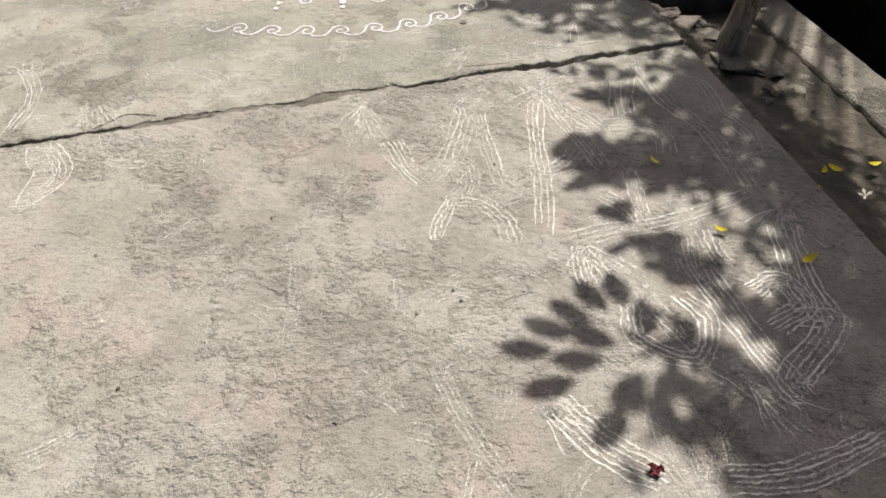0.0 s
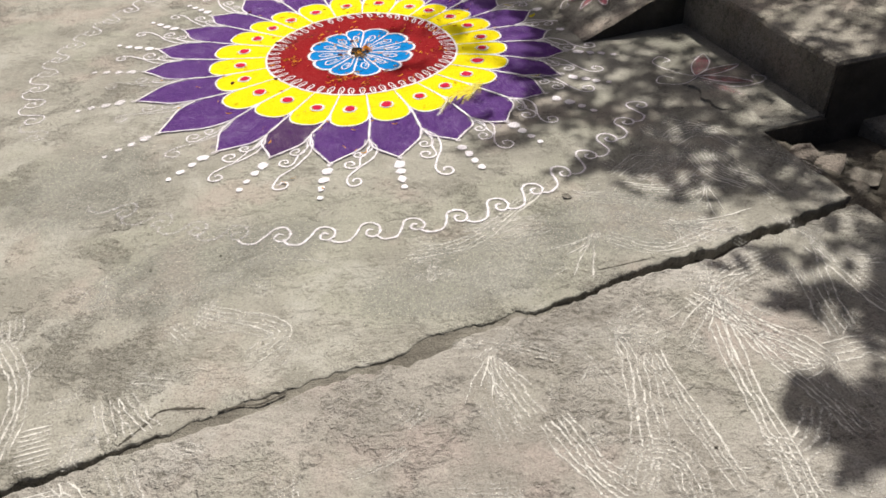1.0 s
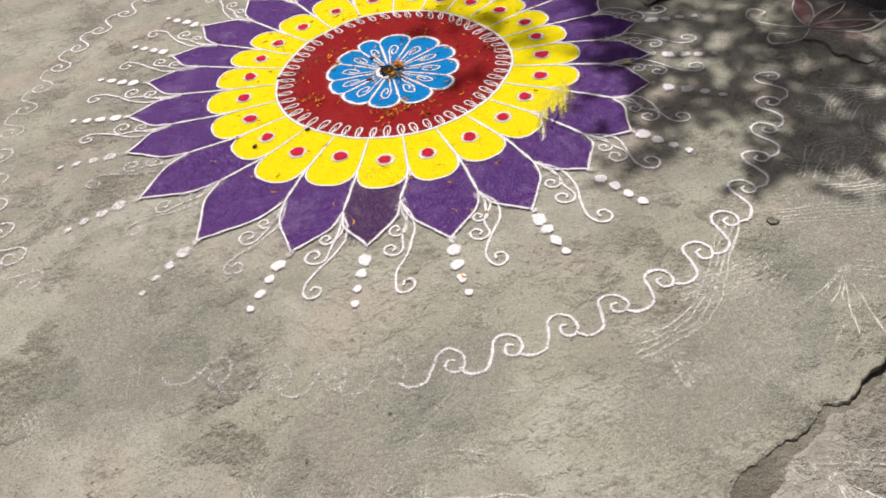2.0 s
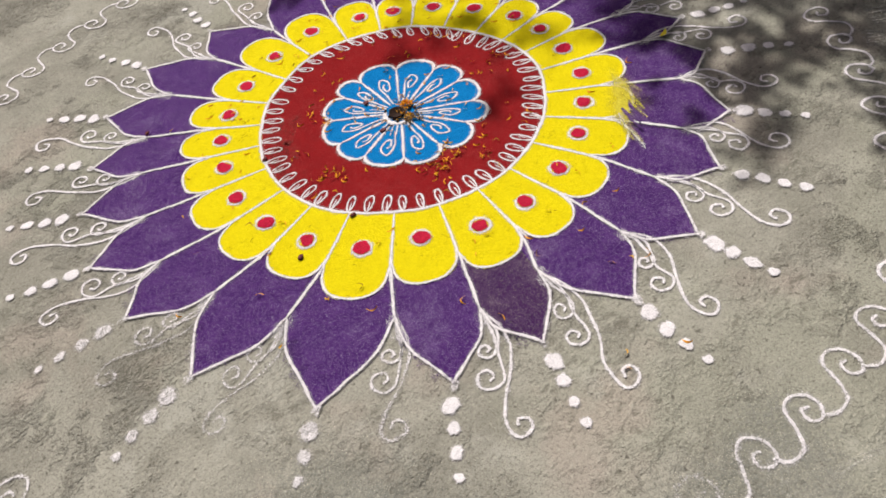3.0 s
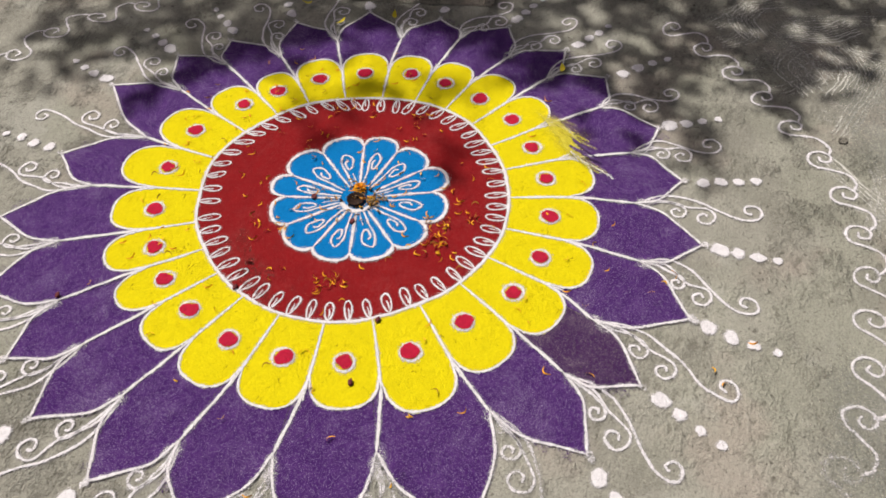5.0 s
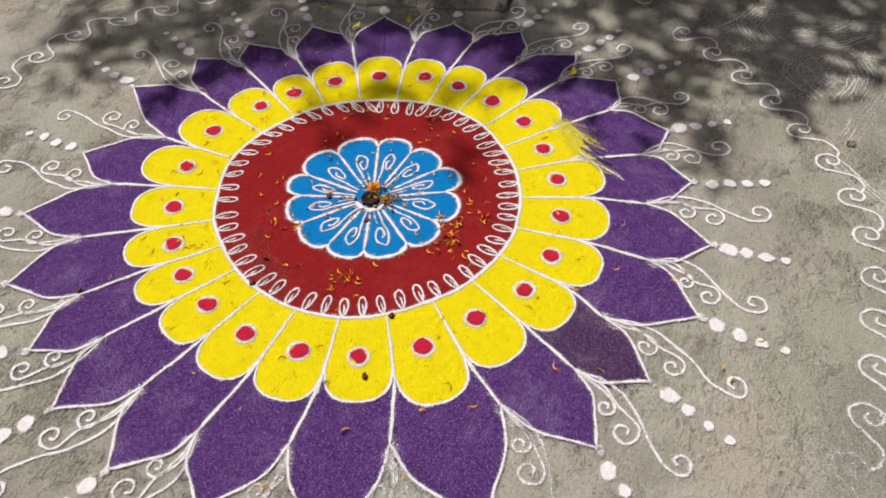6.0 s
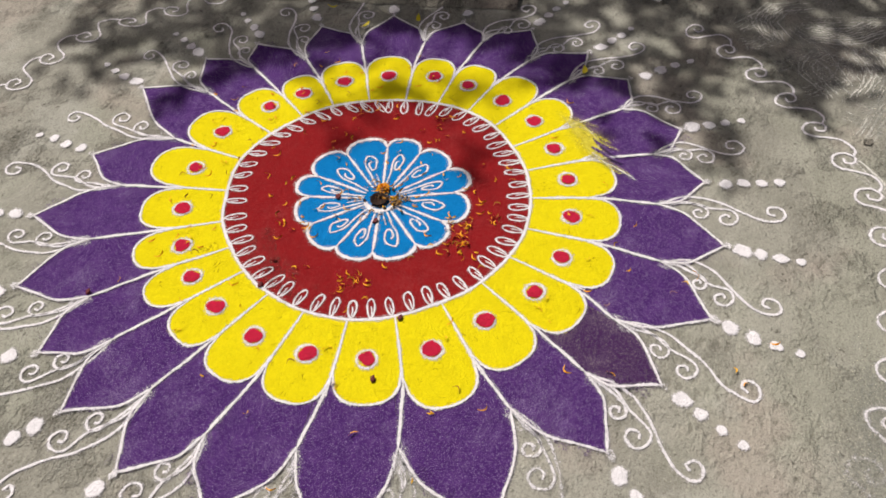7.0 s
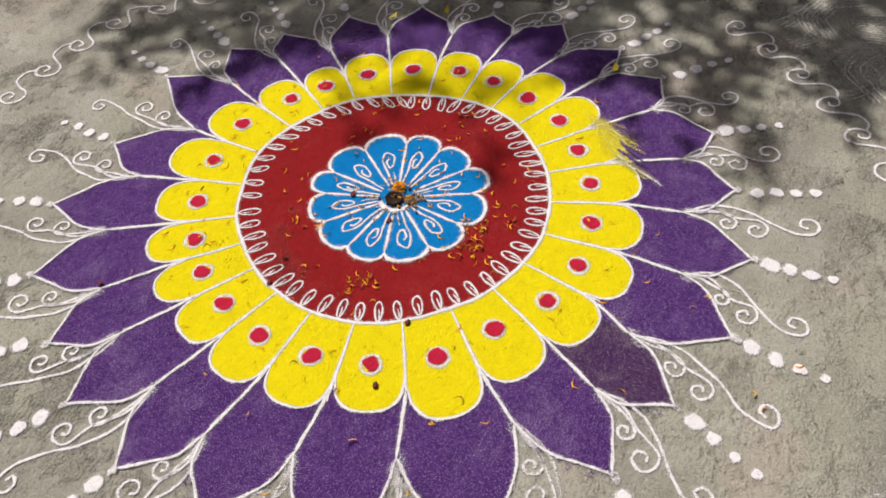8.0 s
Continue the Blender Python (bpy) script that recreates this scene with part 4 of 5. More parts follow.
# fans of strokes swept out of bright knots of chalk
FANS = [(0.30, 2.63, -150, -40, 10, 0.22), (0.30, 2.66, 10, 100, 7, 0.14), (-0.33, 2.52, -120, -50, 7, 0.16), (0.0, 2.56, -110, -70, 6, 0.16), (0.66, 2.82, -110, -50, 6, 0.2), (0.315, 1.775, -120, -30, 8, 0.14),
        (0.90, 1.92, -150, -60, 8, 0.16), (0.30, 2.95, -100, 20, 9, 0.22), (0.06, 2.93, -170, -100, 6, 0.16), (0.48, 3.12, -140, -60, 6, 0.14), (0.46, 2.33, 130, 220, 5, 0.1), (0.40, 3.30, 190, 270, 6, 0.14), (0.62, 1.30, -90, -20, 6, 0.14), (0.15, 1.22, -70, 20, 6, 0.13)]
for x, y, a0, a1, n, L in FANS:
    fan = empty("chalk_fan", (0, 0, 0), "fan of white chalk strokes spreading from a bright knot", "chalk mark", "chalk fans")
    for k in range(n):
        an, ln, bw = a0 + (a1 - a0) * (k + rng.uniform(-0.3, 0.3)) / n, L * rng.uniform(0.6, 1.2), rng.uniform(-0.25, 0.25)
        row = [Vector((x, y)) + pol(an, 0.015 + ln * t / 7) + pol(an + 90, bw * ln * t / 7 * (1 - t / 7)) for t in range(8)]
        row = [q for q in row if (abs(q.y - crack_y(q.x)) > 0.032) and (q.y > crack_y(q.x)) == (y > crack_y(x)) and (q - CORNER).dot(EU) < -0.03]
        if len(row) > 3:
            part("chalk_line", ribbon(Shape(), shaky(row, 0.007), rng.uniform(0.0035, 0.005), 0.0013, rng.uniform(0.55, 0.85), 0.35), M_CHALK, fan)
    part("chalk_knot", blob(Shape(), (x, y), rng.uniform(0.009, 0.016), 0.0014, rng.uniform(0.35, 0.5), 0.6, rng.uniform(1.1, 2.0), rng.random() * 3), M_CHALK, fan)

# a ladder of rungs between two rails
ladder = empty("chalk_stroke", (0, 0, 0), "ladder-like chalk mark beside the long crack", "chalk mark", "combed chalk strokes")
rail = spline([(-1.455, 2.46), (-1.441, 2.358), (-1.39, 2.26), (-1.372, 2.194), (-1.319, 2.128), (-1.318, 2.03), (-1.31, 1.956)], 7)
for k, p in enumerate(rail):
    if abs(p.y - crack_y(p.x)) > 0.03:
        part("chalk_rung", ribbon(Shape(), shaky([p, p + Vector((0.03, 0.005)), p + Vector((0.07, 0.012))], 0.006), 0.0048, 0.0012, rng.uniform(0.65, 0.95), 0.3), M_CHALK, ladder)
for o in (0.0, 0.07):
    part("chalk_line", ribbon(Shape(), shaky([p + Vector((o, o * 0.2)) for p in rail if abs(p.y - crack_y(p.x)) > 0.03 and p.y < 2.28], 0.008), 0.004, 0.0013, 0.8, 0.3), M_CHALK, ladder)
chalk = Shape()
for k in range(20):
    x, y, ang, L, bow = rng.uniform(-0.5, 0.85), rng.uniform(1.0, 3.3), rng.gauss(-75, 40), rng.uniform(0.15, 0.42), rng.uniform(-0.5, 0.5)
    if (Vector((x - CX, y - CY))).length < 1.5:
        continue
    for j in range(rng.randint(3, 5)):
        o = pol(ang + 90, 0.013 * j)
        row = [Vector((x, y)) + o + pol(ang, L * t / 9) + pol(ang + 90, bow * L * t / 9 * (1 - t / 9)) for t in range(10)]
        row = [q for q in row if abs(q.y - crack_y(q.x)) > 0.035 and (q - CORNER).dot(EU) < -0.03]
        if len(row) > 4 and row[0].y < crack_y(row[0].x) or len(row) > 4 and row[-1].y > crack_y(row[-1].x):
            ribbon(chalk, shaky(row, 0.006), rng.uniform(0.0036, 0.0052), 0.0012, rng.uniform(0.36, 0.52), 0.3)
# short sweeps of a brush, and loose chalk dust
for k in range(210):
    x, y = rng.uniform(-2.1, 0.8), rng.uniform(0.9, 3.5)
    if (Vector((x - CX, y - CY))).length < 1.42 and rng.random() < 0.9:
        continue
    if abs(y - crack_y(x)) < 0.08:
        continue
    ang, L, bow = rng.gauss(40, 50), rng.uniform(0.05, 0.16), rng.uniform(-0.3, 0.3)
    for j in range(rng.randint(2, 5)):
        o = pol(ang + 90, 0.012 * j + rng.uniform(-0.003, 0.003))
        row = [Vector((x, y)) + o + pol(ang, L * t) + pol(ang + 90, bow * L * t * (1 - t)) for t in (0, 0.2, 0.4, 0.6, 0.8, 1)]
        ribbon(chalk, shaky(row, 0.004), rng.uniform(0.003, 0.005), 0.0012, rng.uniform(0.28, 0.6), 0.3)
for x, y, sx in ((0.3, 2.66, 0.06), (0.66, 2.84, 0.05), (0.88, 1.92, 0.05), (0.36, 1.8, 0.05), (-1.3, 2.4, 0.06), (0.17, 1.22, 0.04), (0.72, 1.27, 0.03), (0.4, 1.04, 0.05), (0.55, 2.03, 0.04), (0.86, 2.17, 0.04), (-0.33, 2.55, 0.05), (0.03, 2.52, 0.05), (-0.45, 2.86, 0.05), (0.46, 2.9, 0.035), (0.5, 3.3, 0.05), (0.93, 1.86, 0.05)):
    for k in range(4):
        blob(chalk, (x + rng.gauss(0, sx * 0.6), y + rng.gauss(0, sx * 0.6)), sx * rng.uniform(0.25, 0.7), 0.0011, rng.uniform(0.2, 0.42), 0.5, rng.uniform(1, 2.2), rng.random() * 3)
thing("chalk_marks", chalk, M_CHALK, "faint combed strokes of white chalk on concrete", "chalk marks", kind="stuff")


# ---- wooden post and rubble ----
def tube(shape, path, radii, sides=14, rough=0.06, seed=0.0, caps=True):
    n = len(path)
    k0 = len(shape.v)
    verts, faces = [], []
    for i, p in enumerate(path):
        d = (path[min(i + 1, n - 1)] - path[max(i - 1, 0)]).normalized()
        x = d.cross(Vector((0.3, 1, 0.1))).normalized()
        y = d.cross(x)
        for s in range(sides):
            a = math.tau * s / sides
            r = radii[i] * (1 + rough * 2 * noise.noise((math.cos(a) * 1.5 + seed, math.sin(a) * 1.5, i * 0.35)))
            verts.append(p + x * r * math.cos(a) + y * r * math.sin(a))
        if i:
            b = (i - 1) * sides
            faces += [(b + s, b + (s + 1) % sides, b + sides + (s + 1) % sides, b + sides + s) for s in range(sides)]
    if caps:
        faces += [tuple(reversed(range(sides))), tuple((n - 1) * sides + s for s in range(sides))]
    return shape.add(verts, faces)


POST = Vector((1.045, 2.945, -0.10))
LEAN = Vector((0.11, -0.14, 0.98)).normalized()
post = Shape()
tube(post, [POST + LEAN * (0.06 * k) + Vector((0.004 * noise.noise((k * 0.4, 0, 0)), 0.004 * noise.noise((k * 0.4, 5, 0)), 0)) for k in range(22)], [0.049 - 0.0004 * k + (0.008 if k < 3 else 0) for k in range(22)], 18, 0.10, 3.0)
thing("wooden_post", post, M_BARK, "leaning bare wooden post set in rubble by the paving", "post", smooth=True)


def stone(shape, r, flat, seed):
    """A broken lump: an icosphere pushed about and cut flat on top and below."""
    bm = bmesh.new()
    bmesh.ops.create_icosphere(bm, subdivisions=1, radius=1)
    for v in bm.verts:
        q = v.co * (1 + 0.75 * noise.noise(v.co * 1.4 + Vector((seed, seed, 0))) + 0.12 * noise.noise(v.co * 4 + Vector((seed, 0, 0))))
        q.z = max(-0.55, min(0.55, q.z))
        v.co = Vector((q.x * r, q.y * r * 0.75, q.z * r * flat))
    shape.add([v.co.copy() for v in bm.verts], [[v.index for v in f.verts] for f in bm.faces])
    bm.free()
    return shape


RUBBLE = [(0.17, -0.17, 0.10, 0.22, 10, 0.015), (0.30, -0.14, 0.085, 0.2, 60, 0.0), (0.10, -0.11, 0.045, 0.5, 130, 0.01), (0.21, -0.31, 0.05, 0.45, 30, 0.0), (0.31, -0.31, 0.06, 0.35, 80, -0.005),
          (0.40, -0.24, 0.05, 0.3, 100, -0.01), (0.08, 0.08, 0.05, 0.25, 40, 0.0), (0.18, 0.15, 0.08, 0.15, 75, -0.01), (0.10, 0.24, 0.09, 0.13, 20, -0.005), (0.07, 0.34, 0.07, 0.13, 95, 0.0), (0.20, 0.30, 0.07, 0.16, 10, -0.02),
          (0.14, -0.40, 0.03, 0.5, 70, 0.0), (0.27, -0.45, 0.035, 0.4, 5, -0.01), (0.20, 0.03, 0.03, 0.5, 50, 0.0)]
for k, (u, v, rad, flat, turn, dz) in enumerate(RUBBLE):
    ob = thing("rubble_stone", stone(Shape(), rad, flat, k * 3.7), M_RUBBLE, "broken grey concrete lump on dark earth", "rubble", "rubble round the post")
    p = uv(u, v)
    zb = -0.022 - 0.055 * min(1, u / 0.3)
    ob.matrix_basis = pose(p.x, p.y, zb + rad * flat * 0.30 + dz, rng.uniform(-8, 8), rng.uniform(-8, 8), turn)
ob = thing("pale_stone", stone(Shape(), 0.026, 0.8, 77.0), M_ASH, "small pale stone chip among the rubble", "stone", "rubble round the post")
p = uv(0.19, -0.36)
ob.matrix_basis = pose(p.x, p.y, -0.03, 15, 10, 40)


# ---- fallen leaves, blossoms, petals ----
def leaf_mesh(name, L, w, curl, material, fold=0.25):
    s = Shape()
    verts, faces = [], []
    for i in range(9):
        t = i / 8
        half = w * 0.5 * math.sin(math.pi * min(1, 0.04 + t * 0.96)) ** 0.75
        zc = curl * (t - 0.4) ** 2 * 4
        verts += [(L * (t - 0.5), half, zc + half * fold), (L * (t - 0.5), 0, zc), (L * (t - 0.5), -half, zc + half * fold)]
        if i:
            b = 3 * (i - 1)
            faces += [(b, b + 1, b + 4, b + 3), (b + 1, b + 2, b + 5, b + 4)]
    s.add(verts, faces)
    me = s.mesh(name, material, True)
    return me


ME_YL = [leaf_mesh("yellow_leaf", 0.046, 0.018, 0.008, M_LEAF_YELLOW), leaf_mesh("yellow_leaf", 0.036, 0.016, 0.012, M_LEAF_YELLOW, 0.5)]
LEAVES = [(0.59, 2.14, 300), (0.70, 1.81, 150), (0.90, 1.69, 20), (1.13, 2.14, 60), (1.17, 2.16, 130), (1.08, 2.04, 90), (1.30, 2.18, 10), (0.24, 4.916, 120), (0.169, 4.76, 160), (0.247, 4.595, 20), (0.124, 3.983, 10)]
for k, (x, y, turn) in enumerate(LEAVES):
    ob = tagged(new("yellow_leaf", ME_YL[k % 2]), "small curled yellow leaf fallen on the ground", "leaf", "fallen leaves")
    low = -0.05 if x > 1.05 and y < 3 else 0.0
    ob.matrix_basis = pose(x, y, low + (0.012 if y < 4 or low else 0.014), rng.uniform(-25, 25), rng.uniform(-15, 15), turn)
for x, y in ((1.22, 2.04),):
    s = Shape()
    for k in range(5):
        q = pol(72 * k, 0.016)
        s.add([(0, 0, 0.002), (q.x + q.y * 0.35, q.y - q.x * 0.35, 0.006), (q.x * 1.5, q.y * 1.5, 0.010), (q.x - q.y * 0.35, q.y + q.x * 0.35, 0.006)], [(0, 1, 2, 3)])
    ob = thing("white_blossom", s, M_BLOSSOM, "small white star-shaped blossom on the earth", "blossom")
    ob.matrix_basis = pose(x, y, -0.055, 8, -10, 20)
s = Shape()
for k in range(6):
    o, w_ = pol(62 * k + 9 * (k % 2), 0.017), pol(62 * k + 90, 0.007)
    hgt = 0.004 + 0.006 * (k % 3)
    s.add([(0, 0, 0.004), (o.x * 0.55 + w_.x, o.y * 0.55 + w_.y, hgt + 0.004), (o.x, o.y, hgt), (o.x * 1.2, o.y * 1.2, 0.002), (o.x * 0.55 - w_.x, o.y * 0.55 - w_.y, hgt)], [(0, 1, 2), (2, 3, 4), (0, 2, 4)])
ob = thing("wilted_flower", s, M_DARKRED, "wilted dark red flower lying on concrete", "flower")
ob.matrix_basis = pose(0.36, 1.07, 0.002, 0, 0, 30)


def strip_mesh(L, w, bend, material):
    s = Shape()
    verts, faces = [], []
    for i in range(6):
        t = i / 5
        half = w * 0.5 * (0.4 + 0.6 * math.sin(math.pi * (0.15 + 0.8 * t)))
        x, y = L * (t - 0.5), L * bend * (t - 0.5) ** 2
        verts += [(x, y + half, 0.001 + 0.004 * t), (x, y - half, 0.0005)]
        if i:
            b = 2 * (i - 1)
            faces.append((b, b + 1, b + 3, b + 2))
    s.add(verts, faces)
    return s.mesh("marigold_petal", material, True)


ME_MG = [strip_mesh(L, w, b, m) for L, w, b, m in ((0.022, 0.0030, 0.9, M_ORANGE), (0.015, 0.0026, -1.5, M_AMBER), (0.026, 0.0026, 1.7, M_ORANGE), (0.012, 0.0032, 0.4, M_AMBER), (0.020, 0.0024, -2.2, M_WITHERED), (0.017, 0.0028, 1.3, M_ORANGE))]


def drop_petal(x, y, z=0.009):
    ob = tagged(new("marigold_petal", rng.choice(ME_MG)), "thin orange marigold petal strewn on the powder", "petal", "strewn marigold petals")
    ob.matrix_basis = pose(x, y, z, rng.uniform(-12, 12), rng.uniform(-8, 8), rng.uniform(0, 360))


for k in range(78):
    p = pol(rng.uniform(0, 360), 0.4 * math.sqrt(rng.random()))
    drop_petal(CX + p.x, CY + p.y)
for x, y, n, sd in ((-0.60, 4.175, 16, 0.018), (-0.665, 4.150, 18, 0.02), (-0.87, 4.385, 16, 0.022), (-0.54, 4.115, 8, 0.02), (-0.28, 4.35, 12, 0.05), (-0.26, 4.62, 6, 0.03), (-0.70, 4.64, 10, 0.04), (-0.57, 4.45, 18, 0.045), (-0.60, 4.95, 8, 0.06), (-0.85, 4.9, 8, 0.05), (-0.33, 4.95, 10, 0.06), (-0.12, 4.72, 9, 0.06)):
    for k in range(n):
        drop_petal(x + rng.gauss(0, sd), y + rng.gauss(0, sd), 0.0095)
for k in range(60):
    p = pol(rng.uniform(0, 360), rng.uniform(0.45, 0.72))
    drop_petal(CX + p.x, CY + p.y)
for x, y in ((-0.62, 3.57), (-0.66, 3.60), (-0.59, 3.545), (-0.745, 3.35), (-0.84, 3.43), (-0.93, 3.70), (-0.75, 3.75), (-0.87, 3.41), (-1.31, 4.05), (-1.42, 4.33)):
    drop_petal(x, y, 0.005)

# ---- offering in the middle: small sooty cup, marigold head, ash grains ----
cup = Shape()
prof = [(0.012, 0.0), (0.024, 0.003), (0.030, 0.010), (0.030, 0.014), (0.027, 0.013), (0.022, 0.004), (0.0, 0.001)]
vv = [(q * math.cos(math.tau * k / 20), q * math.sin(math.tau * k / 20), h) for q, h in prof for k in range(20)]
cup.add(vv, [(r_ * 20 + k, r_ * 20 + (k + 1) % 20, r_ * 20 + 20 + (k + 1) % 20, r_ * 20 + 20 + k) for r_ in range(len(prof) - 1) for k in range(20)])
ob = thing("clay_lamp", cup, M_CLAY, "small sooty clay lamp in the drawing's middle", "lamp", smooth=True)
ob.matrix_basis = Matrix.Translation((CX - 0.010, CY + 0.004, 0.006)) @ Matrix.Diagonal((0.8, 0.8, 0.8, 1))
mg = empty("marigold_flower", (CX + 0.032, CY + 0.008, 0.006), "orange marigold flower head beside the clay lamp", "flower")
for ringk, (nn, rad, h) in enumerate(((12, 0.020, 0.008), (10, 0.015, 0.014), (7, 0.009, 0.018), (4, 0.004, 0.021))):
    s = Shape()
    for k in range(nn):
        an = 360 / nn * k + ringk * 17 + rng.uniform(-8, 8)
        p0, p1, w = pol(an, rad * 0.25), pol(an, rad * rng.uniform(0.9, 1.15)), pol(an + 90, 0.0042)
        mid = (p0 + p1) / 2 + pol(an, rad * 0.2)
        s.add([(p0.x, p0.y, h * 0.7), (mid.x + w.x, mid.y + w.y, h + 0.002), (p1.x, p1.y, h + rng.uniform(-0.003, 0.003)), (mid.x - w.x, mid.y - w.y, h + 0.002)], [(0, 1, 2, 3)])
    part("petal_whorl", s, M_ORANGE, mg)
heap = Shape()
for k in range(60):
    p = Vector((0.004, -0.038)) + Vector((rng.gauss(0, 0.014), rng.gauss(0, 0.018)))
    st = stone(Shape(), 0.0035 * rng.uniform(0.6, 1.6), 1.0, k * 1.3)
    heap.add([(v[0] + p.x, v[1] + p.y, v[2] + 0.008 + 0.006 * rng.random()) for v in st.v], st.f)
ob = thing("ash_grains", heap, M_CRUMB, "brown crumbs and ash beside the clay lamp", "grains", kind="stuff")
ob.location = (CX, CY, 0.002)
for k in range(28):
    an = rng.uniform(-130, 70)
    p = pol(an, rng.gauss(0.045, 0.014))
    drop_petal(CX + p.x, CY + p.y, 0.012 + 0.012 * rng.random())
for k in range(9):
    p = pol(rng.uniform(0, 360), rng.uniform(0.03, 0.05))
    ob = thing("burnt_crumb", stone(Shape(), 0.006, 0.8, k * 2.1), M_CLAY, "burnt brown crumb by the clay lamp", "crumb", "burnt crumbs")
    ob.location = (CX + p.x, CY + p.y, 0.010)
part("pink_rim", ribbon(Shape(), shaky([pol(120 + 12 * k, 0.046) for k in range(14)]), 0.011, 0.0082, 1.0), M_WHITE, flower)
for x, y, c in ((-0.655, 4.395, 0), (-0.60, 4.53, 1), (-0.93, 4.22, 0), (-0.94, 4.60, 0), (-1.11, 4.22, 0), (-1.09, 5.02, 0)):
    ob = thing("wilted_petal", stone(Shape(), 0.009, 0.7, x * 9), M_DARKRED, "wilted dark red petal crumb on the powder", "petal", "wilted petal crumbs")
    ob.location = (x, y, 0.010)
for x, y in ((-0.04, 1.60), (-0.02, 1.56), (-0.13, 1.52), (0.99, 1.75), (-1.25, 3.02), (-1.4, 3.25), (-1.05, 3.05), (0.1, 2.15), (0.6, 3.62), (-0.3, 1.2), (0.03, 3.14), (-0.55, 1.9), (-1.0, 1.75), (-0.8, 1.3)):
    ob = thing("pebble", stone(Shape(), rng.uniform(0.004, 0.007) if x != 0.03 else 0.02, 0.5 if x != 0.03 else 0.2, x * 7 + y), M_RUBBLE, "tiny dark pebble lying on concrete", "pebble", "pebbles on the paving")
    ob.matrix_basis = pose(x, y, 0.003, 0, 0, rng.uniform(0, 180))

# ---- the shade tree beyond the drain ----
tree = empty("tree", (3.3, 7.6, 0.2), "leafy shade tree on the plinth beyond the drain", "tree")
T0 = Vector((3.3, 7.6, 0.2))


def lift(x, y, h):
    """The place at height h whose shadow falls on (x, y)."""
    k = h / SUN_DIR.z
    return Vector((x, y, 0)) + SUN_DIR * k


tr = Shape()
top = T0 + Vector((-0.35, -0.5, 4.4))
tube(tr, [T0 - T0 + (top - T0) * (k / 10) + Vector((0.05 * math.sin(k * 0.7), 0.04 * math.sin(k), 0)) for k in range(11)], [0.16 - 0.007 * k + (0.05 if k == 0 else 0) for k in range(11)], 14, 0.12)
part("trunk", tr, M_BARK, tree, smooth=True)

# clumps of leaves: where their shade falls, its half-widths, the number of leaves, height
CLUMPS = [
    (0.76, 1.12, 0.24, 0.26, 240, 4.2), (0.95, 1.50, 0.18, 0.40, 250, 4.3), (0.50, 2.16, 0.15, 0.08, 110, 4.0), (0.60, 2.09, 0.10, 0.06, 50, 4.0), (0.42, 1.90, 0.05, 0.03, 14, 3.6), (0.86, 2.20, 0.17, 0.32, 150, 4.4), (0.57, 1.67, 0.08, 0.05, 40, 4.0), (0.96, 1.84, 0.12, 0.16, 130, 4.2), (0.80, 1.46, 0.14, 0.12, 100, 4.2), (0.50, 1.775, 0.08, 0.03, 24, 3.8), (0.38, 2.25, 0.09, 0.04, 34, 3.8), (0.37, 2.06, 0.05, 0.02, 8, 3.8), (0.44, 2.55, 0.06, 0.02, 8, 3.8), (0.50, 1.42, 0.09, 0.12, 22, 3.4), (0.47, 1.20, 0.08, 0.06, 10, 3.4), (0.63, 1.18, 0.12, 0.15, 44, 3.8), (0.88, 1.0, 0.2, 0.2, 120, 4.0), (0.78, 2.14, 0.12, 0.12, 70, 4.2), (0.68, 2.25, 0.10, 0.10, 40, 4.2), (0.74, 2.52, 0.10, 0.06, 24, 4.2),
    (0.55, 2.74, 0.20, 0.05, 16, 4.2), (0.52, 3.12, 0.22, 0.12, 48, 4.6), (0.27, 3.27, 0.18, 0.08, 32, 4.6), (0.16, 3.68, 0.16, 0.09, 42, 4.8), (-0.10, 3.54, 0.13, 0.05, 22, 6.4), (0.50, 3.58, 0.25, 0.16, 90, 4.8),
]
CLUMPS_2 = [
    (0.14, 3.80, 0.22, 0.12, 52, 4.8), (0.50, 4.05, 0.26, 0.22, 76, 5.0), (0.16, 4.06, 0.10, 0.12, 36, 7.0), (0.34, 4.40, 0.18, 0.28, 110, 7.0), (-0.12, 4.50, 0.16, 0.16, 9, 8.2),
    (0.22, 4.90, 0.20, 0.18, 90, 7.0), (0.06, 5.25, 0.22, 0.12, 70, 6.4), (-0.10, 5.72, 0.24, 0.10, 46, 6.4), (-0.06, 5.42, 0.20, 0.07, 50, 6.4), (-0.12, 5.56, 0.20, 0.05, 30, 6.4), (0.06, 5.02, 0.16, 0.14, 40, 6.6), (0.60, 2.55, 0.12, 0.06, 30, 4.2), (0.70, 2.36, 0.10, 0.08, 36, 4.2), (0.30, 5.6, 0.3, 0.3, 110, 5.2), (0.70, 4.6, 0.3, 0.35, 130, 5.2),
]
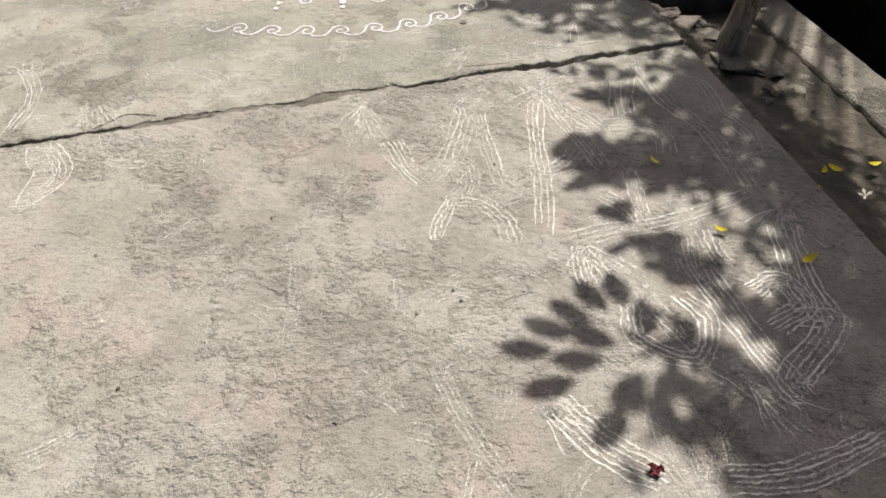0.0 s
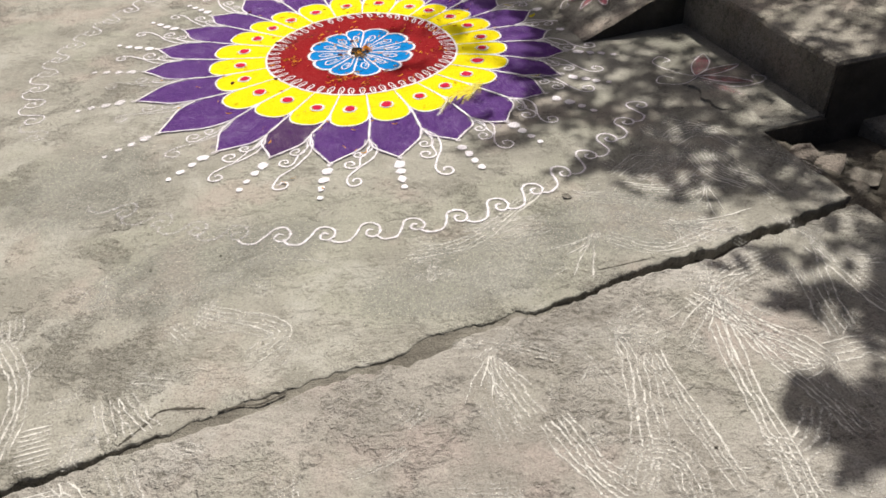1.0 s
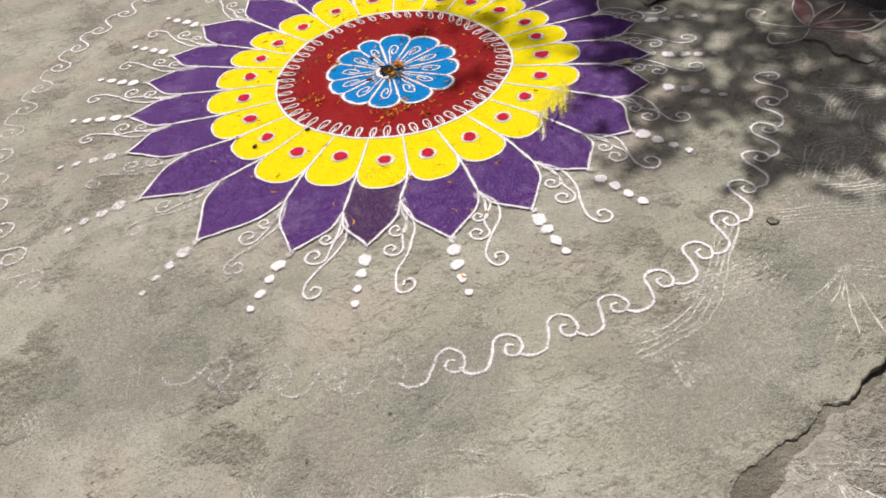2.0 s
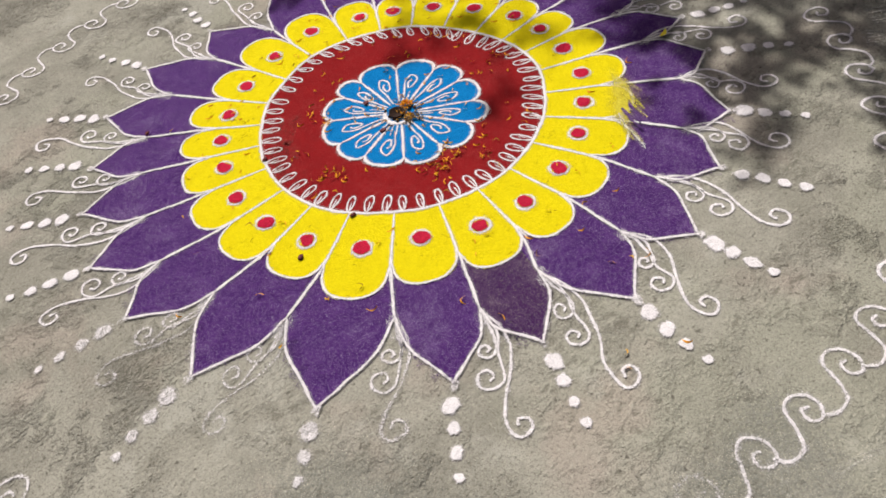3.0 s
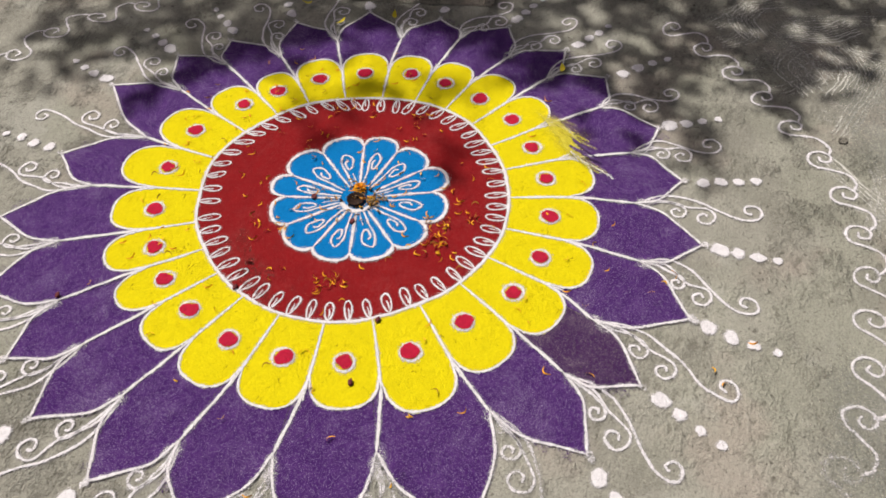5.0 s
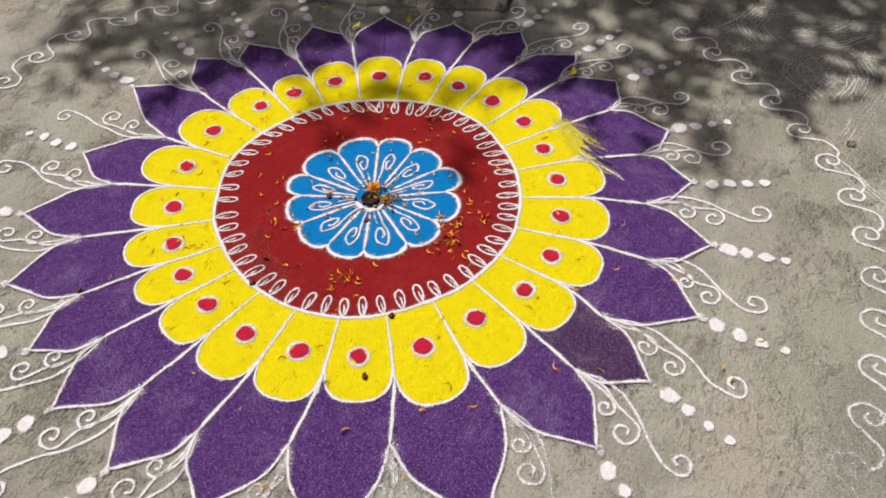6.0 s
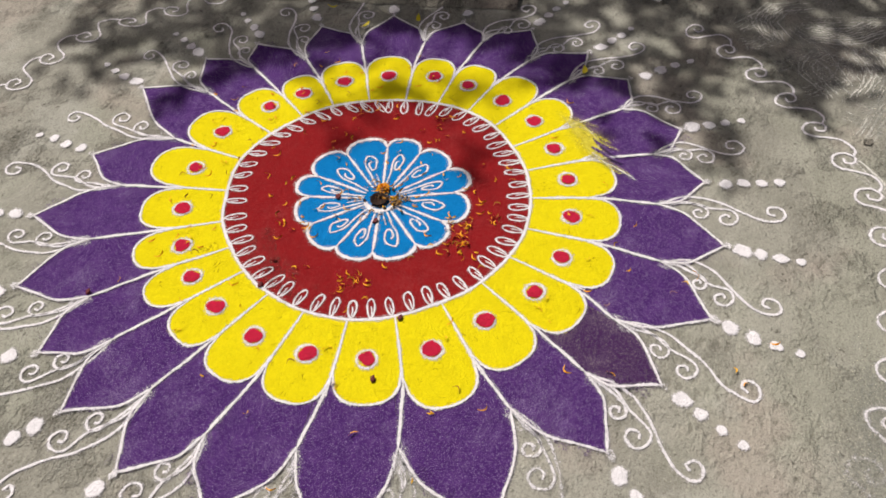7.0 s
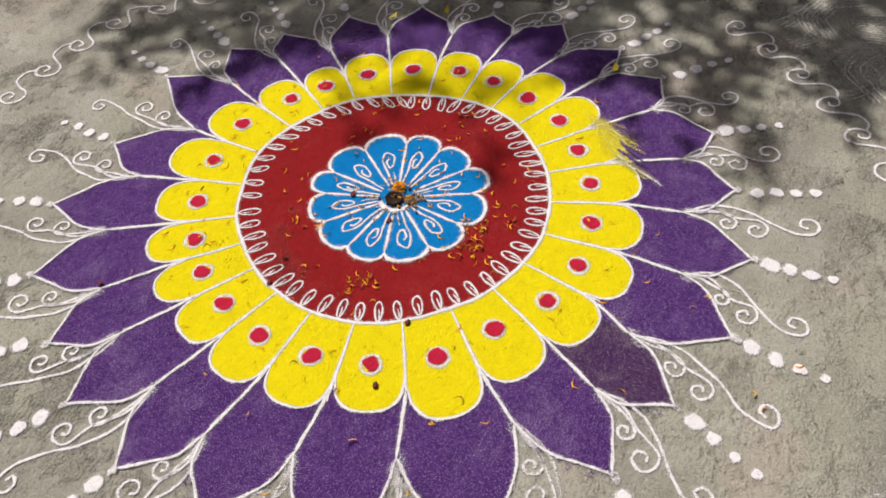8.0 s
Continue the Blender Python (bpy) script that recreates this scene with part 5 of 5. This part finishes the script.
CLUMPS_RING = [
    (-0.33, 5.23, 0.07, 0.06, 15, 5.2), (-0.15, 5.15, 0.09, 0.07, 36, 5.2), (0.0, 5.05, 0.08, 0.07, 38, 5.2), (0.13, 4.89, 0.08, 0.09, 42, 5.2), (0.25, 4.67, 0.07, 0.11, 44, 5.2),
    (0.30, 4.43, 0.07, 0.12, 44, 5.2), (0.26, 4.20, 0.07, 0.09, 34, 5.2), (0.12, 4.02, 0.08, 0.06, 16, 5.2),
    (-0.37, 4.60, 0.06, 0.04, 4, 7.4), (-0.33, 4.20, 0.08, 0.05, 6, 7.4), (-0.20, 4.76, 0.16, 0.14, 8, 8.4), (-0.08, 4.30, 0.10, 0.12, 12, 8.4), (-0.10, 4.55, 0.10, 0.10, 8, 8.4),
]
CLUMPS_3 = [
    (1.05, 3.5, 0.35, 0.35, 80, 4.9), (1.06, 2.55, 0.15, 0.55, 260, 4.7), (1.5, 4.3, 0.45, 0.5, 60, 5.2), (0.76, 3.20, 0.13, 0.22, 120, 4.6), (0.88, 3.95, 0.22, 0.24, 80, 5.4), (0.84, 2.62, 0.10, 0.22, 110, 4.5), (0.70, 3.78, 0.22, 0.2, 110, 5.4), (1.1, 2.0, 0.14, 0.4, 240, 4.5), (0.42, 3.36, 0.22, 0.12, 90, 4.7), (2.1, 3.6, 0.5, 0.7, 130, 5.0), (1.2, 1.75, 0.18, 0.6, 300, 4.7), (1.2, 5.4, 0.5, 0.5, 160, 5.4),
    (2.2, 4.6, 0.5, 0.5, 60, 5.3), (0.95, 0.7, 0.5, 0.4, 260, 4.6),
]
crown = Shape()
limbs = []


def leaf(shape, at, L, w, yaw, tilt):
    c, s_, t = math.cos(yaw), math.sin(yaw), math.sin(tilt)
    pts = []
    for x, y in ((-0.5, 0), (-0.22, 0.42), (0.12, 0.5), (0.38, 0.28), (0.5, 0), (0.38, -0.28), (0.12, -0.5), (-0.22, -0.42)):
        lx, ly = x * L, y * w
        pts.append((at.x + lx * c - ly * s_, at.y + lx * s_ + ly * c, at.z + lx * t + abs(ly) * 0.25))
    shape.add(pts, [tuple(range(8))])


for x, y, rx, ry, n, h in CLUMPS + CLUMPS_2 + CLUMPS_RING + CLUMPS_3:
    h *= 0.78
    mid = lift(x, y, h)
    limbs.append(mid - Vector((0, 0, 0.0)))
    for k in range(n):
        p = lift(x + rx * max(-1.4, min(1.4, rng.gauss(0, 0.58))), y + ry * max(-1.4, min(1.4, rng.gauss(0, 0.58))), h + rng.gauss(0, 0.22))
        leaf(crown, p - T0, rng.uniform(0.065, 0.105), rng.uniform(0.030, 0.046), rng.uniform(0, math.tau), rng.gauss(0, 0.35))
# one low sprig with clear leaflets
sx, sy = 0.42, 1.36
for x, y in ((0.13, 1.405), (0.19, 1.47), (0.25, 1.52), (0.31, 1.575), (0.38, 1.60), (0.17, 1.29), (0.25, 1.37), (0.29, 1.18), (0.43, 1.50), (0.35, 1.28), (0.29, 1.44), (0.41, 1.22)):
    leaf(crown, lift(x, y, 2.3) - T0, 0.135, 0.07, math.atan2(y - sy, x - sx), 0.05)
part("crown", crown, M_LEAF, tree)
for p in limbs:
    b = Shape()
    s0 = top - T0 - Vector((0, 0, rng.uniform(0.0, 0.9)))
    e = p - T0 + Vector((0, 0, 0.05))
    m1 = s0.lerp(e, 0.45) + Vector((0, 0, 0.25))
    path = [s0.lerp(m1, t).lerp(m1.lerp(e, t), t) for t in [k / 8 for k in range(9)]]
    tube(b, path, [0.020 * (1 - 0.105 * k) for k in range(9)], 7, 0.1)
    part("limb", b, M_BARK, tree)
